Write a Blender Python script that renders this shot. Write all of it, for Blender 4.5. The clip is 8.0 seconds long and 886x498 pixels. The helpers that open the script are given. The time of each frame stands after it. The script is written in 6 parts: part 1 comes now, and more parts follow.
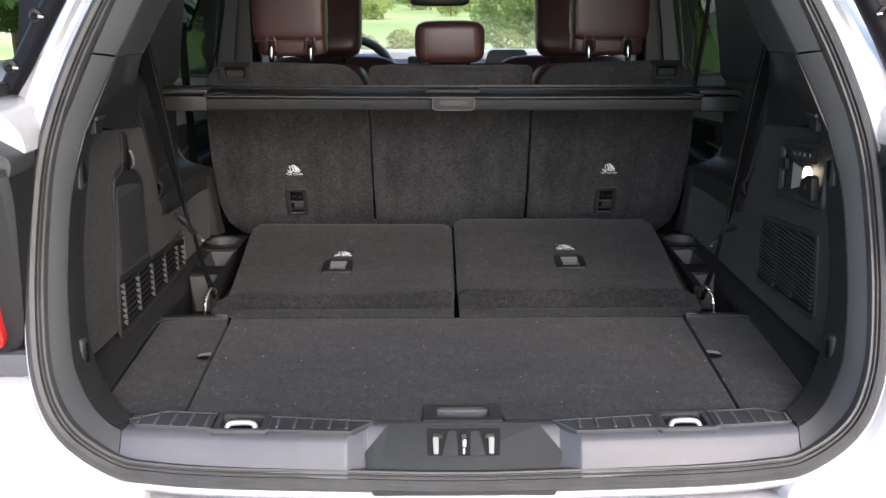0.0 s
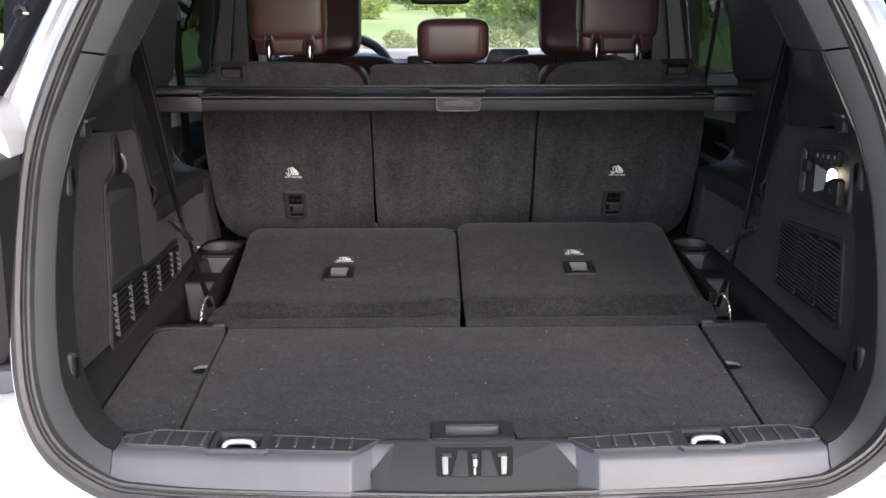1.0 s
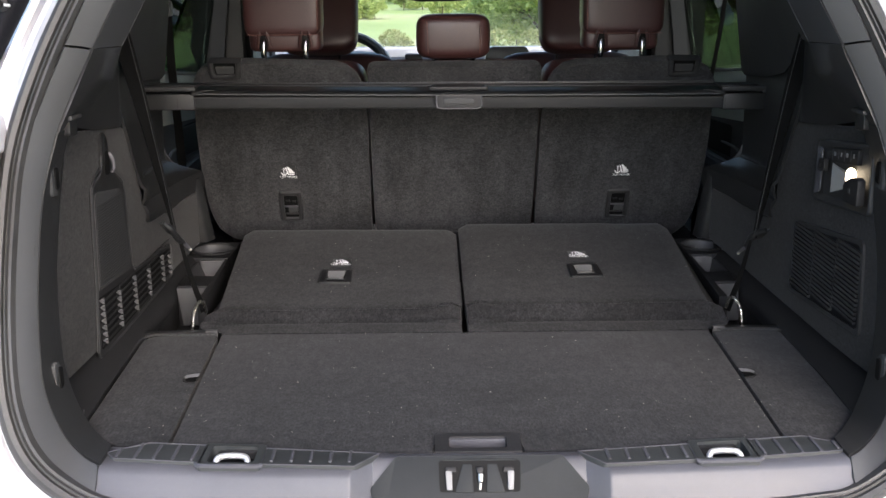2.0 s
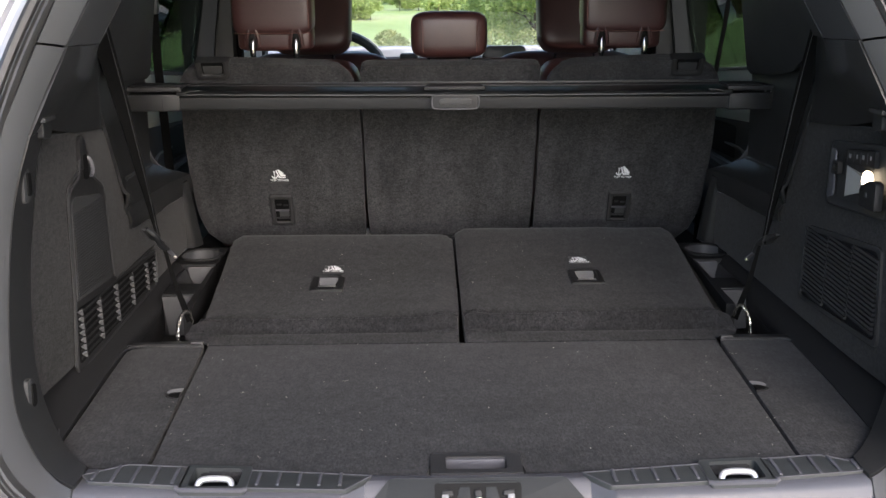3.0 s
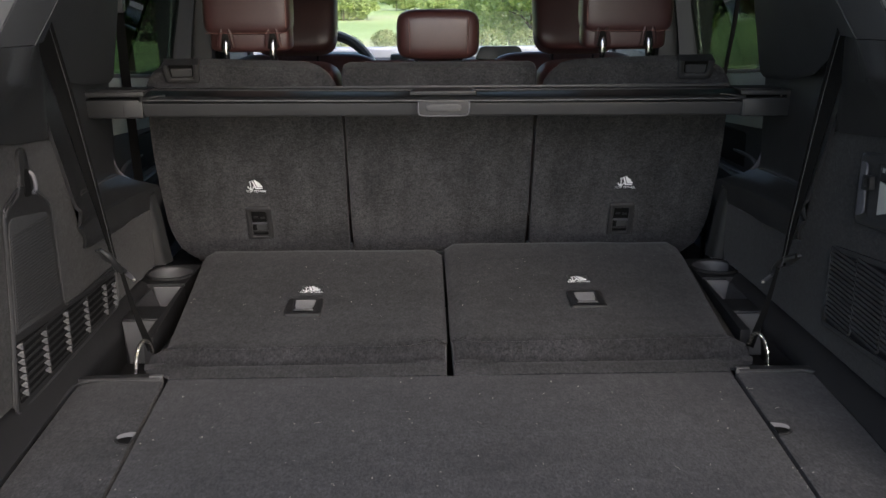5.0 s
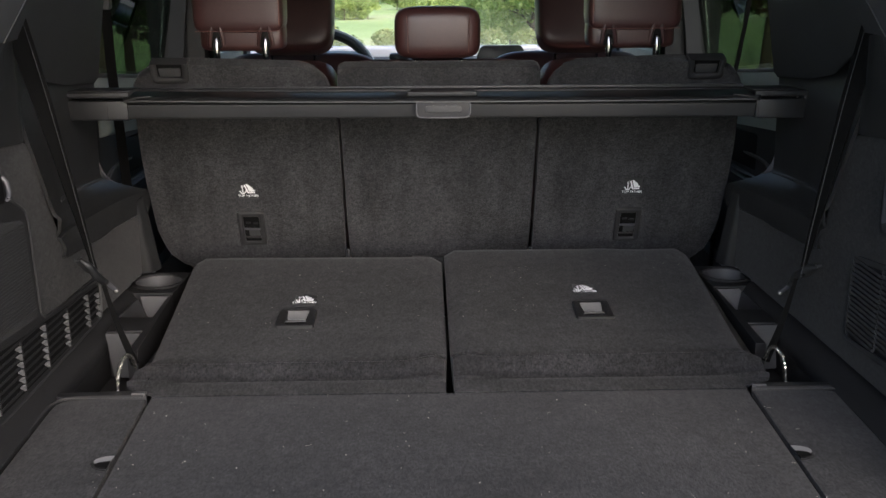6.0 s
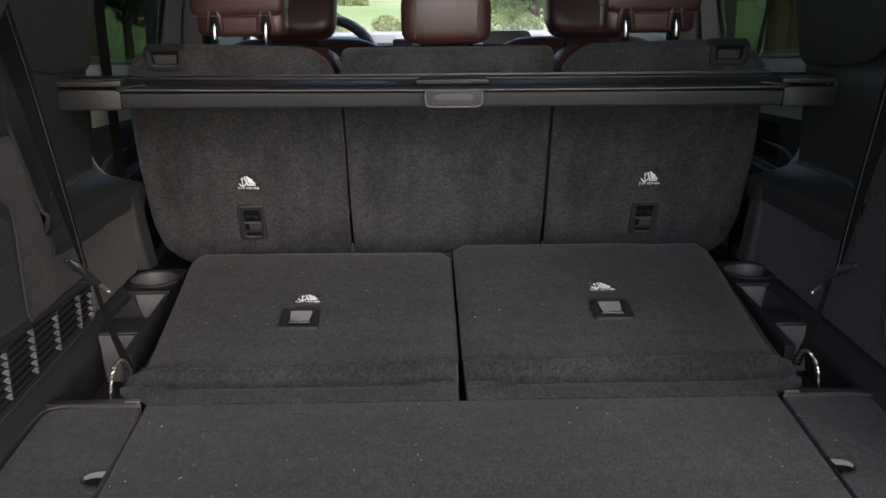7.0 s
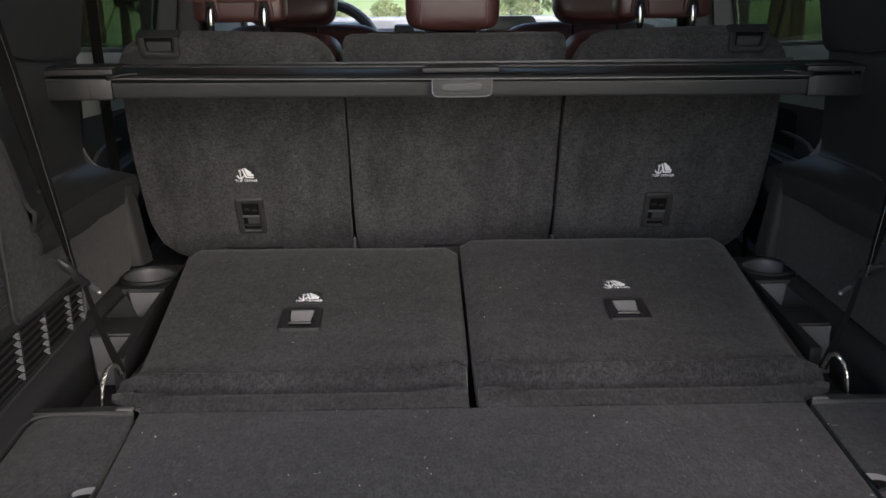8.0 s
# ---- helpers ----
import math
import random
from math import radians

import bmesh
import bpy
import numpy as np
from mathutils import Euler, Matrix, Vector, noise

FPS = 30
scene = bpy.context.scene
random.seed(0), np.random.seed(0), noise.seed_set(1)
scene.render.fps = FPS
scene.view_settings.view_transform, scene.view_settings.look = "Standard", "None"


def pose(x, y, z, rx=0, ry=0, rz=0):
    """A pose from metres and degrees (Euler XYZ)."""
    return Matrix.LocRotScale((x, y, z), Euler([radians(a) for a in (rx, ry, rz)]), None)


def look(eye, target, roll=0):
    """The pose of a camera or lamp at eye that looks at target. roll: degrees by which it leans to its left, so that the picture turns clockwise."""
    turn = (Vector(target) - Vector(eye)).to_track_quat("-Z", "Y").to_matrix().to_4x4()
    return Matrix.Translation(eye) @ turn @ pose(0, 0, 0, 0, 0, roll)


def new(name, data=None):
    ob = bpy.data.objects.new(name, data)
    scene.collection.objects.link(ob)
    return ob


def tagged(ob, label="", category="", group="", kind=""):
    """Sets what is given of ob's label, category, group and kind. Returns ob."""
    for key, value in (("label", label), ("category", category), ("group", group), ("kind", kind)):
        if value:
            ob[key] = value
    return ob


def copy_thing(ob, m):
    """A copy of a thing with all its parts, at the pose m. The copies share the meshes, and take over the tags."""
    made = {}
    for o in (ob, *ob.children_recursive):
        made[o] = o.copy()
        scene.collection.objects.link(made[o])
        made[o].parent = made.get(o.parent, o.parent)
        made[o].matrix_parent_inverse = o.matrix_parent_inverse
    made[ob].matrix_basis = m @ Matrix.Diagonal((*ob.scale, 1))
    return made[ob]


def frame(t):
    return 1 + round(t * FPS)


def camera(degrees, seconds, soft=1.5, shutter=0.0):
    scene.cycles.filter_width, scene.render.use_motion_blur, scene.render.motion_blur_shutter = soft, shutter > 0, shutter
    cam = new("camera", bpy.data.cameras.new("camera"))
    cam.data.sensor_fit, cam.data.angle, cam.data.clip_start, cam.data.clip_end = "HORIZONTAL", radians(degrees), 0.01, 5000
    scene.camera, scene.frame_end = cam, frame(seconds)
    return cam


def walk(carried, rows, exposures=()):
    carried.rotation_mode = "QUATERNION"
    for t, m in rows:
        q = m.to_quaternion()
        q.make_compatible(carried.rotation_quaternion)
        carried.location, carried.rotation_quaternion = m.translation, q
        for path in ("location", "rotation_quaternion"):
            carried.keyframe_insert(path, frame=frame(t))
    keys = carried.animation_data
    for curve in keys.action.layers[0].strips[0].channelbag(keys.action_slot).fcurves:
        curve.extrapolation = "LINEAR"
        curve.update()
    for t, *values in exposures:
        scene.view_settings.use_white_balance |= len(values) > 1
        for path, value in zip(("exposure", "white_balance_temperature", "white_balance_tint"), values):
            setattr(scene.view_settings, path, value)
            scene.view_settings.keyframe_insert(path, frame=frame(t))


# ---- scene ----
cam = camera(50.0, 8.0)
PATH = [
    (0, (-0.032, -1.134, 1.384), (-0.025, 0.798, 0.865), -0.2),
    (0.5, (-0.04, -1.099, 1.381), (-0.029, 0.832, 0.861), -0.2),
    (1, (-0.048, -1.063, 1.377), (-0.034, 0.869, 0.858), -0.3),
    (1.5, (-0.057, -1.033, 1.371), (-0.039, 0.898, 0.852), -0.3),
    (3, (-0.055, -0.931, 1.357), (-0.025, 1.001, 0.839), -0.4),
    (3.5, (-0.05, -0.894, 1.355), (-0.017, 1.037, 0.837), -0.4),
    (4, (-0.045, -0.853, 1.352), (-0.008, 1.078, 0.834), -0.4),
    (4.5, (-0.04, -0.814, 1.352), (-0.003, 1.118, 0.834), -0.4),
    (6, (-0.032, -0.697, 1.345), (0.003, 1.234, 0.826), -0.4),
    (6.5, (-0.037, -0.656, 1.343), (-0.003, 1.273, 0.815), -0.5),
    (7, (-0.046, -0.614, 1.339), (-0.013, 1.31, 0.793), -0.5),
    (7.5, (-0.052, -0.579, 1.338), (-0.019, 1.34, 0.774), -0.5),
    (8, (-0.058, -0.543, 1.336), (-0.023, 1.372, 0.762), -0.5),
]
walk(cam, [(t, look(eye, target, roll)) for t, eye, target, roll in PATH], [(0.0, 1.80, 6430, 14), (3.0, 1.74, 6430, 14), (8.0, 1.62, 6430, 14)])

# ---- light ----
world = bpy.data.worlds.new("sky")
scene.world = world
world.use_nodes = True
wn = world.node_tree.nodes
sky = wn.new("ShaderNodeTexSky")
sky.sky_type = "NISHITA"
sky.sun_disc = False
sky.sun_elevation = radians(32)
sky.sun_rotation = radians(157)
sky.air_density = 1.0
sky.dust_density = 2.0
sky.ozone_density = 1.0
wn["Background"].inputs["Strength"].default_value = 0.15
world.node_tree.links.new(sky.outputs["Color"], wn["Background"].inputs["Color"])

sun_data = bpy.data.lights.new("sun", "SUN")
sun_data.energy = 1.1
sun_data.angle = radians(70)
sun_data.color = (0.995, 0.985, 0.995)
sun = new("sun", sun_data)
sun.matrix_world = look((2.0, -11.5, 8.6), (0.0, 1.0, 0.8))


# ---- materials ----
def nodes_of(name):
    m = bpy.data.materials.new(name)
    m.use_nodes = True
    nt = m.node_tree
    return m, nt, nt.nodes["Principled BSDF"]


def surface(name, colour, rough=0.6, metal=0.0, grain=800.0, bump=0.15, patch=6.0, vary=0.15, coat=0.0, spec=0.5,
            sheen=0.0, depth=0.0006):
    """Base colour with coarse patches and fine grain, and a fine relief."""
    m, nt, b = nodes_of(name)
    co = nt.nodes.new("ShaderNodeTexCoord")
    big, fine = nt.nodes.new("ShaderNodeTexNoise"), nt.nodes.new("ShaderNodeTexNoise")
    big.inputs["Scale"].default_value, big.inputs["Detail"].default_value = patch, 5
    fine.inputs["Scale"].default_value, fine.inputs["Detail"].default_value = grain, 2
    for n in (big, fine):
        nt.links.new(co.outputs["Object"], n.inputs["Vector"])
    ramp = nt.nodes.new("ShaderNodeMapRange")
    ramp.inputs["From Min"].default_value, ramp.inputs["From Max"].default_value = 0.3, 0.7
    ramp.inputs["To Min"].default_value, ramp.inputs["To Max"].default_value = 1 - vary, 1 + vary
    nt.links.new(big.outputs["Fac"], ramp.inputs["Value"])
    ramp2 = nt.nodes.new("ShaderNodeMapRange")
    ramp2.inputs["From Min"].default_value, ramp2.inputs["From Max"].default_value = 0.3, 0.7
    ramp2.inputs["To Min"].default_value, ramp2.inputs["To Max"].default_value = 1 - vary, 1 + vary
    nt.links.new(fine.outputs["Fac"], ramp2.inputs["Value"])
    mul = nt.nodes.new("ShaderNodeMath")
    mul.operation = "MULTIPLY"
    nt.links.new(ramp.outputs[0], mul.inputs[0])
    nt.links.new(ramp2.outputs[0], mul.inputs[1])
    mix = nt.nodes.new("ShaderNodeVectorMath")
    mix.operation = "SCALE"
    mix.inputs[0].default_value = colour[:3]
    nt.links.new(mul.outputs[0], mix.inputs["Scale"])
    nt.links.new(mix.outputs[0], b.inputs["Base Color"])
    rr = nt.nodes.new("ShaderNodeMapRange")
    rr.inputs["To Min"].default_value, rr.inputs["To Max"].default_value = max(rough - 0.08, 0.02), min(rough + 0.08, 1)
    nt.links.new(big.outputs["Fac"], rr.inputs["Value"])
    nt.links.new(rr.outputs[0], b.inputs["Roughness"])
    b.inputs["Metallic"].default_value = metal
    b.inputs["Specular IOR Level"].default_value = spec
    b.inputs["Coat Weight"].default_value = coat
    b.inputs["Coat Roughness"].default_value = 0.05
    b.inputs["Sheen Weight"].default_value = sheen
    b.inputs["Sheen Roughness"].default_value = 0.4
    if bump:
        bp = nt.nodes.new("ShaderNodeBump")
        bp.inputs["Strength"].default_value, bp.inputs["Distance"].default_value = bump, depth
        nt.links.new(fine.outputs["Fac"], bp.inputs["Height"])
        nt.links.new(bp.outputs[0], b.inputs["Normal"])
    return m


def carpet(name, colour, speck=0.5, wear=0.2, grain=520.0, brush=0.0, across=1.0, lie=0.9):
    """Needle-felt: fine flecked fibres, rubbed patches and brushed streaks where the pile lies another way."""
    m, nt, b = nodes_of(name)
    co = nt.nodes.new("ShaderNodeTexCoord")
    total, fibre = None, None
    for scale, detail, amount, lo, hi, stretch in ((grain, 4, speck, 0.36, 0.64, (1.0, lie, 1.0)), (grain * 0.38, 3, speck * 0.5, 0.36, 0.64, (0.9, lie, 1.0)),
                                                   (42.0, 4, wear * 0.45, 0.35, 0.65, (1.0, 1.0, 1.0)), (8.0, 5, wear, 0.3, 0.7, (1.0, 1.3, 1.0)),
                                                   (7.0, 3, brush, 0.42, 0.6, (1.6, 0.5, 0.45))):
        if amount == 0:
            continue
        mp, n, r = nt.nodes.new("ShaderNodeMapping"), nt.nodes.new("ShaderNodeTexNoise"), nt.nodes.new("ShaderNodeMapRange")
        mp.inputs["Scale"].default_value = stretch
        mp.inputs["Location"].default_value = (scale * 0.37, 1.7, across)
        nt.links.new(co.outputs["Object"], mp.inputs["Vector"])
        nt.links.new(mp.outputs[0], n.inputs["Vector"])
        n.inputs["Scale"].default_value, n.inputs["Detail"].default_value = scale, detail
        n.inputs["Roughness"].default_value = 0.7
        r.inputs["From Min"].default_value, r.inputs["From Max"].default_value = lo, hi
        r.inputs["To Min"].default_value, r.inputs["To Max"].default_value = 1 - amount, 1 + amount
        nt.links.new(n.outputs["Fac"], r.inputs["Value"])
        if total is None:
            total, fibre = r.outputs[0], n.outputs["Fac"]
        else:
            mul = nt.nodes.new("ShaderNodeMath")
            mul.operation = "MULTIPLY"
            nt.links.new(total, mul.inputs[0])
            nt.links.new(r.outputs[0], mul.inputs[1])
            total = mul.outputs[0]
    sc = nt.nodes.new("ShaderNodeVectorMath")
    sc.operation = "SCALE"
    sc.inputs[0].default_value = colour
    nt.links.new(total, sc.inputs["Scale"])
    nt.links.new(sc.outputs[0], b.inputs["Base Color"])
    b.inputs["Roughness"].default_value = 0.95
    b.inputs["Specular IOR Level"].default_value = 0.08
    b.inputs["Sheen Weight"].default_value = 0.08
    b.inputs["Sheen Roughness"].default_value = 0.5
    bp = nt.nodes.new("ShaderNodeBump")
    bp.inputs["Strength"].default_value, bp.inputs["Distance"].default_value = 0.5, 0.0010
    nt.links.new(fibre, bp.inputs["Height"])
    nt.links.new(bp.outputs[0], b.inputs["Normal"])
    return m


def glass(name, tint, gloss=1.0):
    m, nt, b = nodes_of(name)
    out = nt.nodes["Material Output"]
    nt.nodes.remove(b)
    tr, gl, fr, mx = (nt.nodes.new(k) for k in ("ShaderNodeBsdfTransparent", "ShaderNodeBsdfGlossy", "ShaderNodeLayerWeight", "ShaderNodeMixShader"))
    tr.inputs["Color"].default_value = (*tint, 1)
    gl.inputs["Roughness"].default_value = 0.01
    fr.inputs["Blend"].default_value = 0.5
    steep, scaled = nt.nodes.new("ShaderNodeMath"), nt.nodes.new("ShaderNodeMath")
    steep.operation, scaled.operation = "POWER", "MULTIPLY_ADD"
    steep.inputs[1].default_value, scaled.inputs[1].default_value, scaled.inputs[2].default_value = 5.0, 0.6 * gloss, 0.02
    nt.links.new(fr.outputs["Facing"], steep.inputs[0])
    nt.links.new(steep.outputs[0], scaled.inputs[0])
    nt.links.new(scaled.outputs[0], mx.inputs[0])
    nt.links.new(tr.outputs[0], mx.inputs[1])
    nt.links.new(gl.outputs[0], mx.inputs[2])
    nt.links.new(mx.outputs[0], out.inputs["Surface"])
    return m


def leafy(name, low, high, scale=3.0):
    m, nt, b = nodes_of(name)
    geo = nt.nodes.new("ShaderNodeNewGeometry")
    mx = nt.nodes.new("ShaderNodeMix")
    mx.data_type = "RGBA"
    mx.inputs["A"].default_value, mx.inputs["B"].default_value = (*low, 1), (*high, 1)
    nt.links.new(geo.outputs["Random Per Island"], mx.inputs["Factor"])
    nt.links.new(mx.outputs["Result"], b.inputs["Base Color"])
    b.inputs["Roughness"].default_value = 0.6
    tl, ms = nt.nodes.new("ShaderNodeBsdfTranslucent"), nt.nodes.new("ShaderNodeMixShader")
    nt.links.new(mx.outputs["Result"], tl.inputs["Color"])
    ms.inputs[0].default_value = 0.35
    nt.links.new(b.outputs[0], ms.inputs[1])
    nt.links.new(tl.outputs[0], ms.inputs[2])
    nt.links.new(ms.outputs[0], nt.nodes["Material Output"].inputs["Surface"])
    return m


def meadow():
    m, nt, b = nodes_of("meadow grass")
    co = nt.nodes.new("ShaderNodeTexCoord")
    n1, n2 = nt.nodes.new("ShaderNodeTexNoise"), nt.nodes.new("ShaderNodeTexNoise")
    n1.inputs["Scale"].default_value, n1.inputs["Detail"].default_value = 0.018, 4
    n2.inputs["Scale"].default_value, n2.inputs["Detail"].default_value = 1.5, 6
    r = nt.nodes.new("ShaderNodeValToRGB")
    e = r.color_ramp.elements
    e[0].position, e[0].color = 0.35, (0.3, 0.4, 0.12, 1)
    e[1].position, e[1].color = 0.62, (0.52, 0.52, 0.25, 1)
    mid = e.new(0.48)
    mid.color = (0.4, 0.5, 0.17, 1)
    v = nt.nodes.new("ShaderNodeMapRange")
    v.inputs["To Min"].default_value, v.inputs["To Max"].default_value = 0.7, 1.3
    sc = nt.nodes.new("ShaderNodeVectorMath")
    sc.operation = "SCALE"
    for n in (n1, n2):
        nt.links.new(co.outputs["Object"], n.inputs["Vector"])
    nt.links.new(n1.outputs["Fac"], r.inputs["Fac"])
    nt.links.new(n2.outputs["Fac"], v.inputs["Value"])
    nt.links.new(r.outputs["Color"], sc.inputs[0])
    nt.links.new(v.outputs[0], sc.inputs["Scale"])
    nt.links.new(sc.outputs[0], b.inputs["Base Color"])
    b.inputs["Roughness"].default_value = 0.9
    return m


# same felt; seat backs lightened and side trim darkened to balance the light
CARPET = carpet("black load-floor felt", (0.0205, 0.0202, 0.0210), 0.44, 0.30, 320.0, lie=0.42)
CARPET_SEAT = carpet("black seat-back felt", (0.0415, 0.0415, 0.0430), 0.40, 0.2, 340.0, 0.16, 4.0)
CARPET_WALL = carpet("black side-trim felt", (0.0165, 0.0166, 0.0173), 0.5, 0.18, 340.0, 0.0, 9.0, 0.6)
PLASTIC = surface("black grained plastic", (0.026, 0.026, 0.027), 0.5, grain=1500, bump=0.25, patch=9, vary=0.1)
PLASTIC_DARK = surface("matt black plastic", (0.017, 0.017, 0.0175), 0.5, grain=1500, bump=0.2, vary=0.1, spec=0.3)
QUARTER = surface("black moulded quarter plastic", (0.019, 0.0195, 0.020), 0.46, grain=1500, bump=0.25, patch=6, vary=0.1)
PILLAR = surface("black-grey pillar cloth plastic", (0.029, 0.030, 0.032), 0.6, grain=1600, bump=0.3, patch=5, vary=0.08)
PLASTIC_GREY = surface("charcoal pillar plastic", (0.043, 0.044, 0.045), 0.55, grain=1600, bump=0.3, patch=5, vary=0.07)
PLASTIC_SILL = surface("scuffed charcoal sill plastic", (0.075, 0.075, 0.085), 0.42, grain=1300, bump=0.2, patch=14, vary=0.1)
TREAD = surface("ribbed sill tread plastic", (0.035, 0.038, 0.038), 0.5, grain=1500, bump=0.2, vary=0.1)
GLOSS = surface("glossy black trim", (0.012, 0.0125, 0.013), 0.36, grain=300, bump=0.0, vary=0.05)
TRAY = surface("satin grey tray plastic", (0.06, 0.06, 0.061), 0.45, grain=1500, bump=0.2, vary=0.1)
STRUT = surface("black lacquered strut", (0.006, 0.006, 0.008), 0.5, grain=300, bump=0.0, spec=0.15)
LOCK = surface("dark lock-cover plastic", (0.022, 0.024, 0.025), 0.6, grain=1300, bump=0.2, patch=20, vary=0.12, spec=0.2)
RUBBER = surface("black rubber seal", (0.048, 0.047, 0.046), 0.5, grain=900, bump=0.15, patch=20, vary=0.2)
CHROME = surface("polished chrome", (0.75, 0.76, 0.78), 0.12, 1.0, grain=200, bump=0.0, vary=0.03)
POST = surface("dulled chrome post", (0.3, 0.3, 0.31), 0.16, 1.0, grain=200, bump=0.0, vary=0.03)
STEEL = surface("scratched zinc steel", (0.6, 0.58, 0.52), 0.3, 1.0, grain=900, bump=0.3, vary=0.2)
ALU = surface("satin silver painted metal", (0.62, 0.62, 0.62), 0.4, 0.6, grain=900, bump=0.05, vary=0.05)
REFLECTOR = surface("pale satin reflector", (0.42, 0.41, 0.39), 0.4, grain=900, bump=0.1, vary=0.08)
BRASS = surface("bright steel cable wire", (0.82, 0.80, 0.73), 0.25, 1.0, grain=900, bump=0.2, vary=0.25)
WHITE = surface("white car paint", (0.52, 0.52, 0.545), 0.35, grain=60, bump=0.0, patch=3, vary=0.03, coat=1.0)
LEATHER = surface("maroon leather", (0.047, 0.0185, 0.0170), 0.38, grain=500, bump=0.35, patch=8, vary=0.14, spec=0.5)
STITCH = surface("brown stitching thread", (0.13, 0.065, 0.055), 0.8, grain=900, vary=0.1)
WEBBING = surface("black belt webbing", (0.005, 0.005, 0.005), 0.85, grain=1400, bump=0.3, vary=0.15, spec=0.05)
MESH_CLOTH = surface("dark speaker mesh", (0.036, 0.036, 0.037), 0.7, grain=900, bump=0.9, vary=0.3)
DOOR_TRIM = surface("grey-green door trim", (0.34, 0.365, 0.345), 0.5, grain=900, bump=0.2, vary=0.08)
# near-black that paints the shade inside shallow wells, slots and gaps
SHADE_BLACK = surface("black shade fill for wells and gaps", (0.005, 0.005, 0.005), 0.6, vary=0.05, spec=0.15)
LABEL_WHITE = surface("white label print", (0.88, 0.88, 0.88), 0.6, vary=0.03)
LIGHT_GREY = surface("pale grey plastic tab", (0.20, 0.20, 0.20), 0.45, grain=900, bump=0.1, vary=0.1)
RED_LENS = surface("red lamp lens", (0.55, 0.02, 0.015), 0.12, grain=200, bump=0.0, vary=0.1, coat=1.0)
HEADLINER = surface("light grey headliner cloth", (0.3, 0.29, 0.28), 0.9, grain=900, bump=0.4, vary=0.06)
GLASS_CLEAR = glass("clear windscreen glass", (0.975, 0.99, 0.975))
GLASS_TINT = glass("dark privacy glass", (0.2, 0.245, 0.205))
GLASS_SIDE = glass("lightly tinted side glass", (0.6, 0.68, 0.6))
BARK = surface("grey-brown bark", (0.12, 0.09, 0.06), 0.9, grain=40, bump=0.8, patch=4, vary=0.3, depth=0.02)
LEAF = leafy("mixed green leaves", (0.22, 0.32, 0.09), (0.5, 0.56, 0.22))
LEAF_OLIVE = leafy("olive bush leaves", (0.26, 0.34, 0.1), (0.5, 0.5, 0.22))
LEAF_DARK = leafy("dark wood leaves", (0.03, 0.065, 0.014), (0.08, 0.13, 0.03))
MEADOW = meadow()
GRAVEL = surface("pale grey gravel", (0.24, 0.235, 0.24), 0.9, grain=60, bump=0.8, patch=1.5, vary=0.2, depth=0.01)
PLASTER = surface("pale house plaster", (0.7, 0.68, 0.63), 0.9, grain=3, bump=0.0, patch=1, vary=0.05)
ROOF_RED = surface("red roof tiles", (0.4, 0.1, 0.06), 0.8, grain=4, bump=0.0, patch=1, vary=0.15)
BULB, bulb_nt, bulb_b = nodes_of("lit lamp lens")
bulb_b.inputs["Base Color"].default_value = (1, 0.9, 0.7, 1)
bulb_b.inputs["Emission Color"].default_value = (1, 0.82, 0.55, 1)
bulb_b.inputs["Emission Strength"].default_value = 2.6


# ---- builders ----
BASES = {}


def thing(name, base, label="", category="", group="", kind=""):
    ob = new(name)
    ob.empty_display_size = 0.05
    ob.location = base
    BASES[ob.name] = Vector(base)
    return tagged(ob, label, category, group, kind)


def part(name, bm, material, parent=None, label="", angle=38, fix=True):
    """Links a bmesh in world coordinates as one mesh under a thing or a part."""
    if fix:
        bmesh.ops.recalc_face_normals(bm, faces=bm.faces)
    me = bpy.data.meshes.new(name)
    base = BASES[parent.name] if parent else Vector((0, 0, 0))
    bm.transform(Matrix.Translation(-base))
    bm.to_mesh(me)
    bm.free()
    for p in me.polygons:
        p.use_smooth = True
    me.set_sharp_from_angle(angle=radians(angle))
    me.materials.append(material)
    ob = new(name, me)
    BASES[ob.name] = base
    if parent:
        ob.parent = parent
    return tagged(ob, label)


def solo(name, bm, material, label, category, kind="", group="", angle=38):
    return tagged(part(name, bm, material, None, "", angle), label, category, group, kind)


def B():
    return bmesh.new()


def bevelled(bm, geom, r, seg=2):
    if r > 0:
        bmesh.ops.bevel(bm, geom=[g for g in geom if g.is_valid], offset=r, segments=seg, profile=0.6, affect="EDGES", clamp_overlap=True)


def box(bm, lo, hi, r=0.0, seg=2, m=None):
    vs = [bm.verts.new((x, y, z)) for x in (lo[0], hi[0]) for y in (lo[1], hi[1]) for z in (lo[2], hi[2])]
    fs = [bm.faces.new([vs[i] for i in q]) for q in ((0, 1, 3, 2), (4, 6, 7, 5), (0, 4, 5, 1), (2, 3, 7, 6), (0, 2, 6, 4), (1, 5, 7, 3))]
    if m is not None:
        bmesh.ops.transform(bm, matrix=m, verts=vs)
    bevelled(bm, list({e for f in fs for e in f.edges}), r, seg)
    return bm


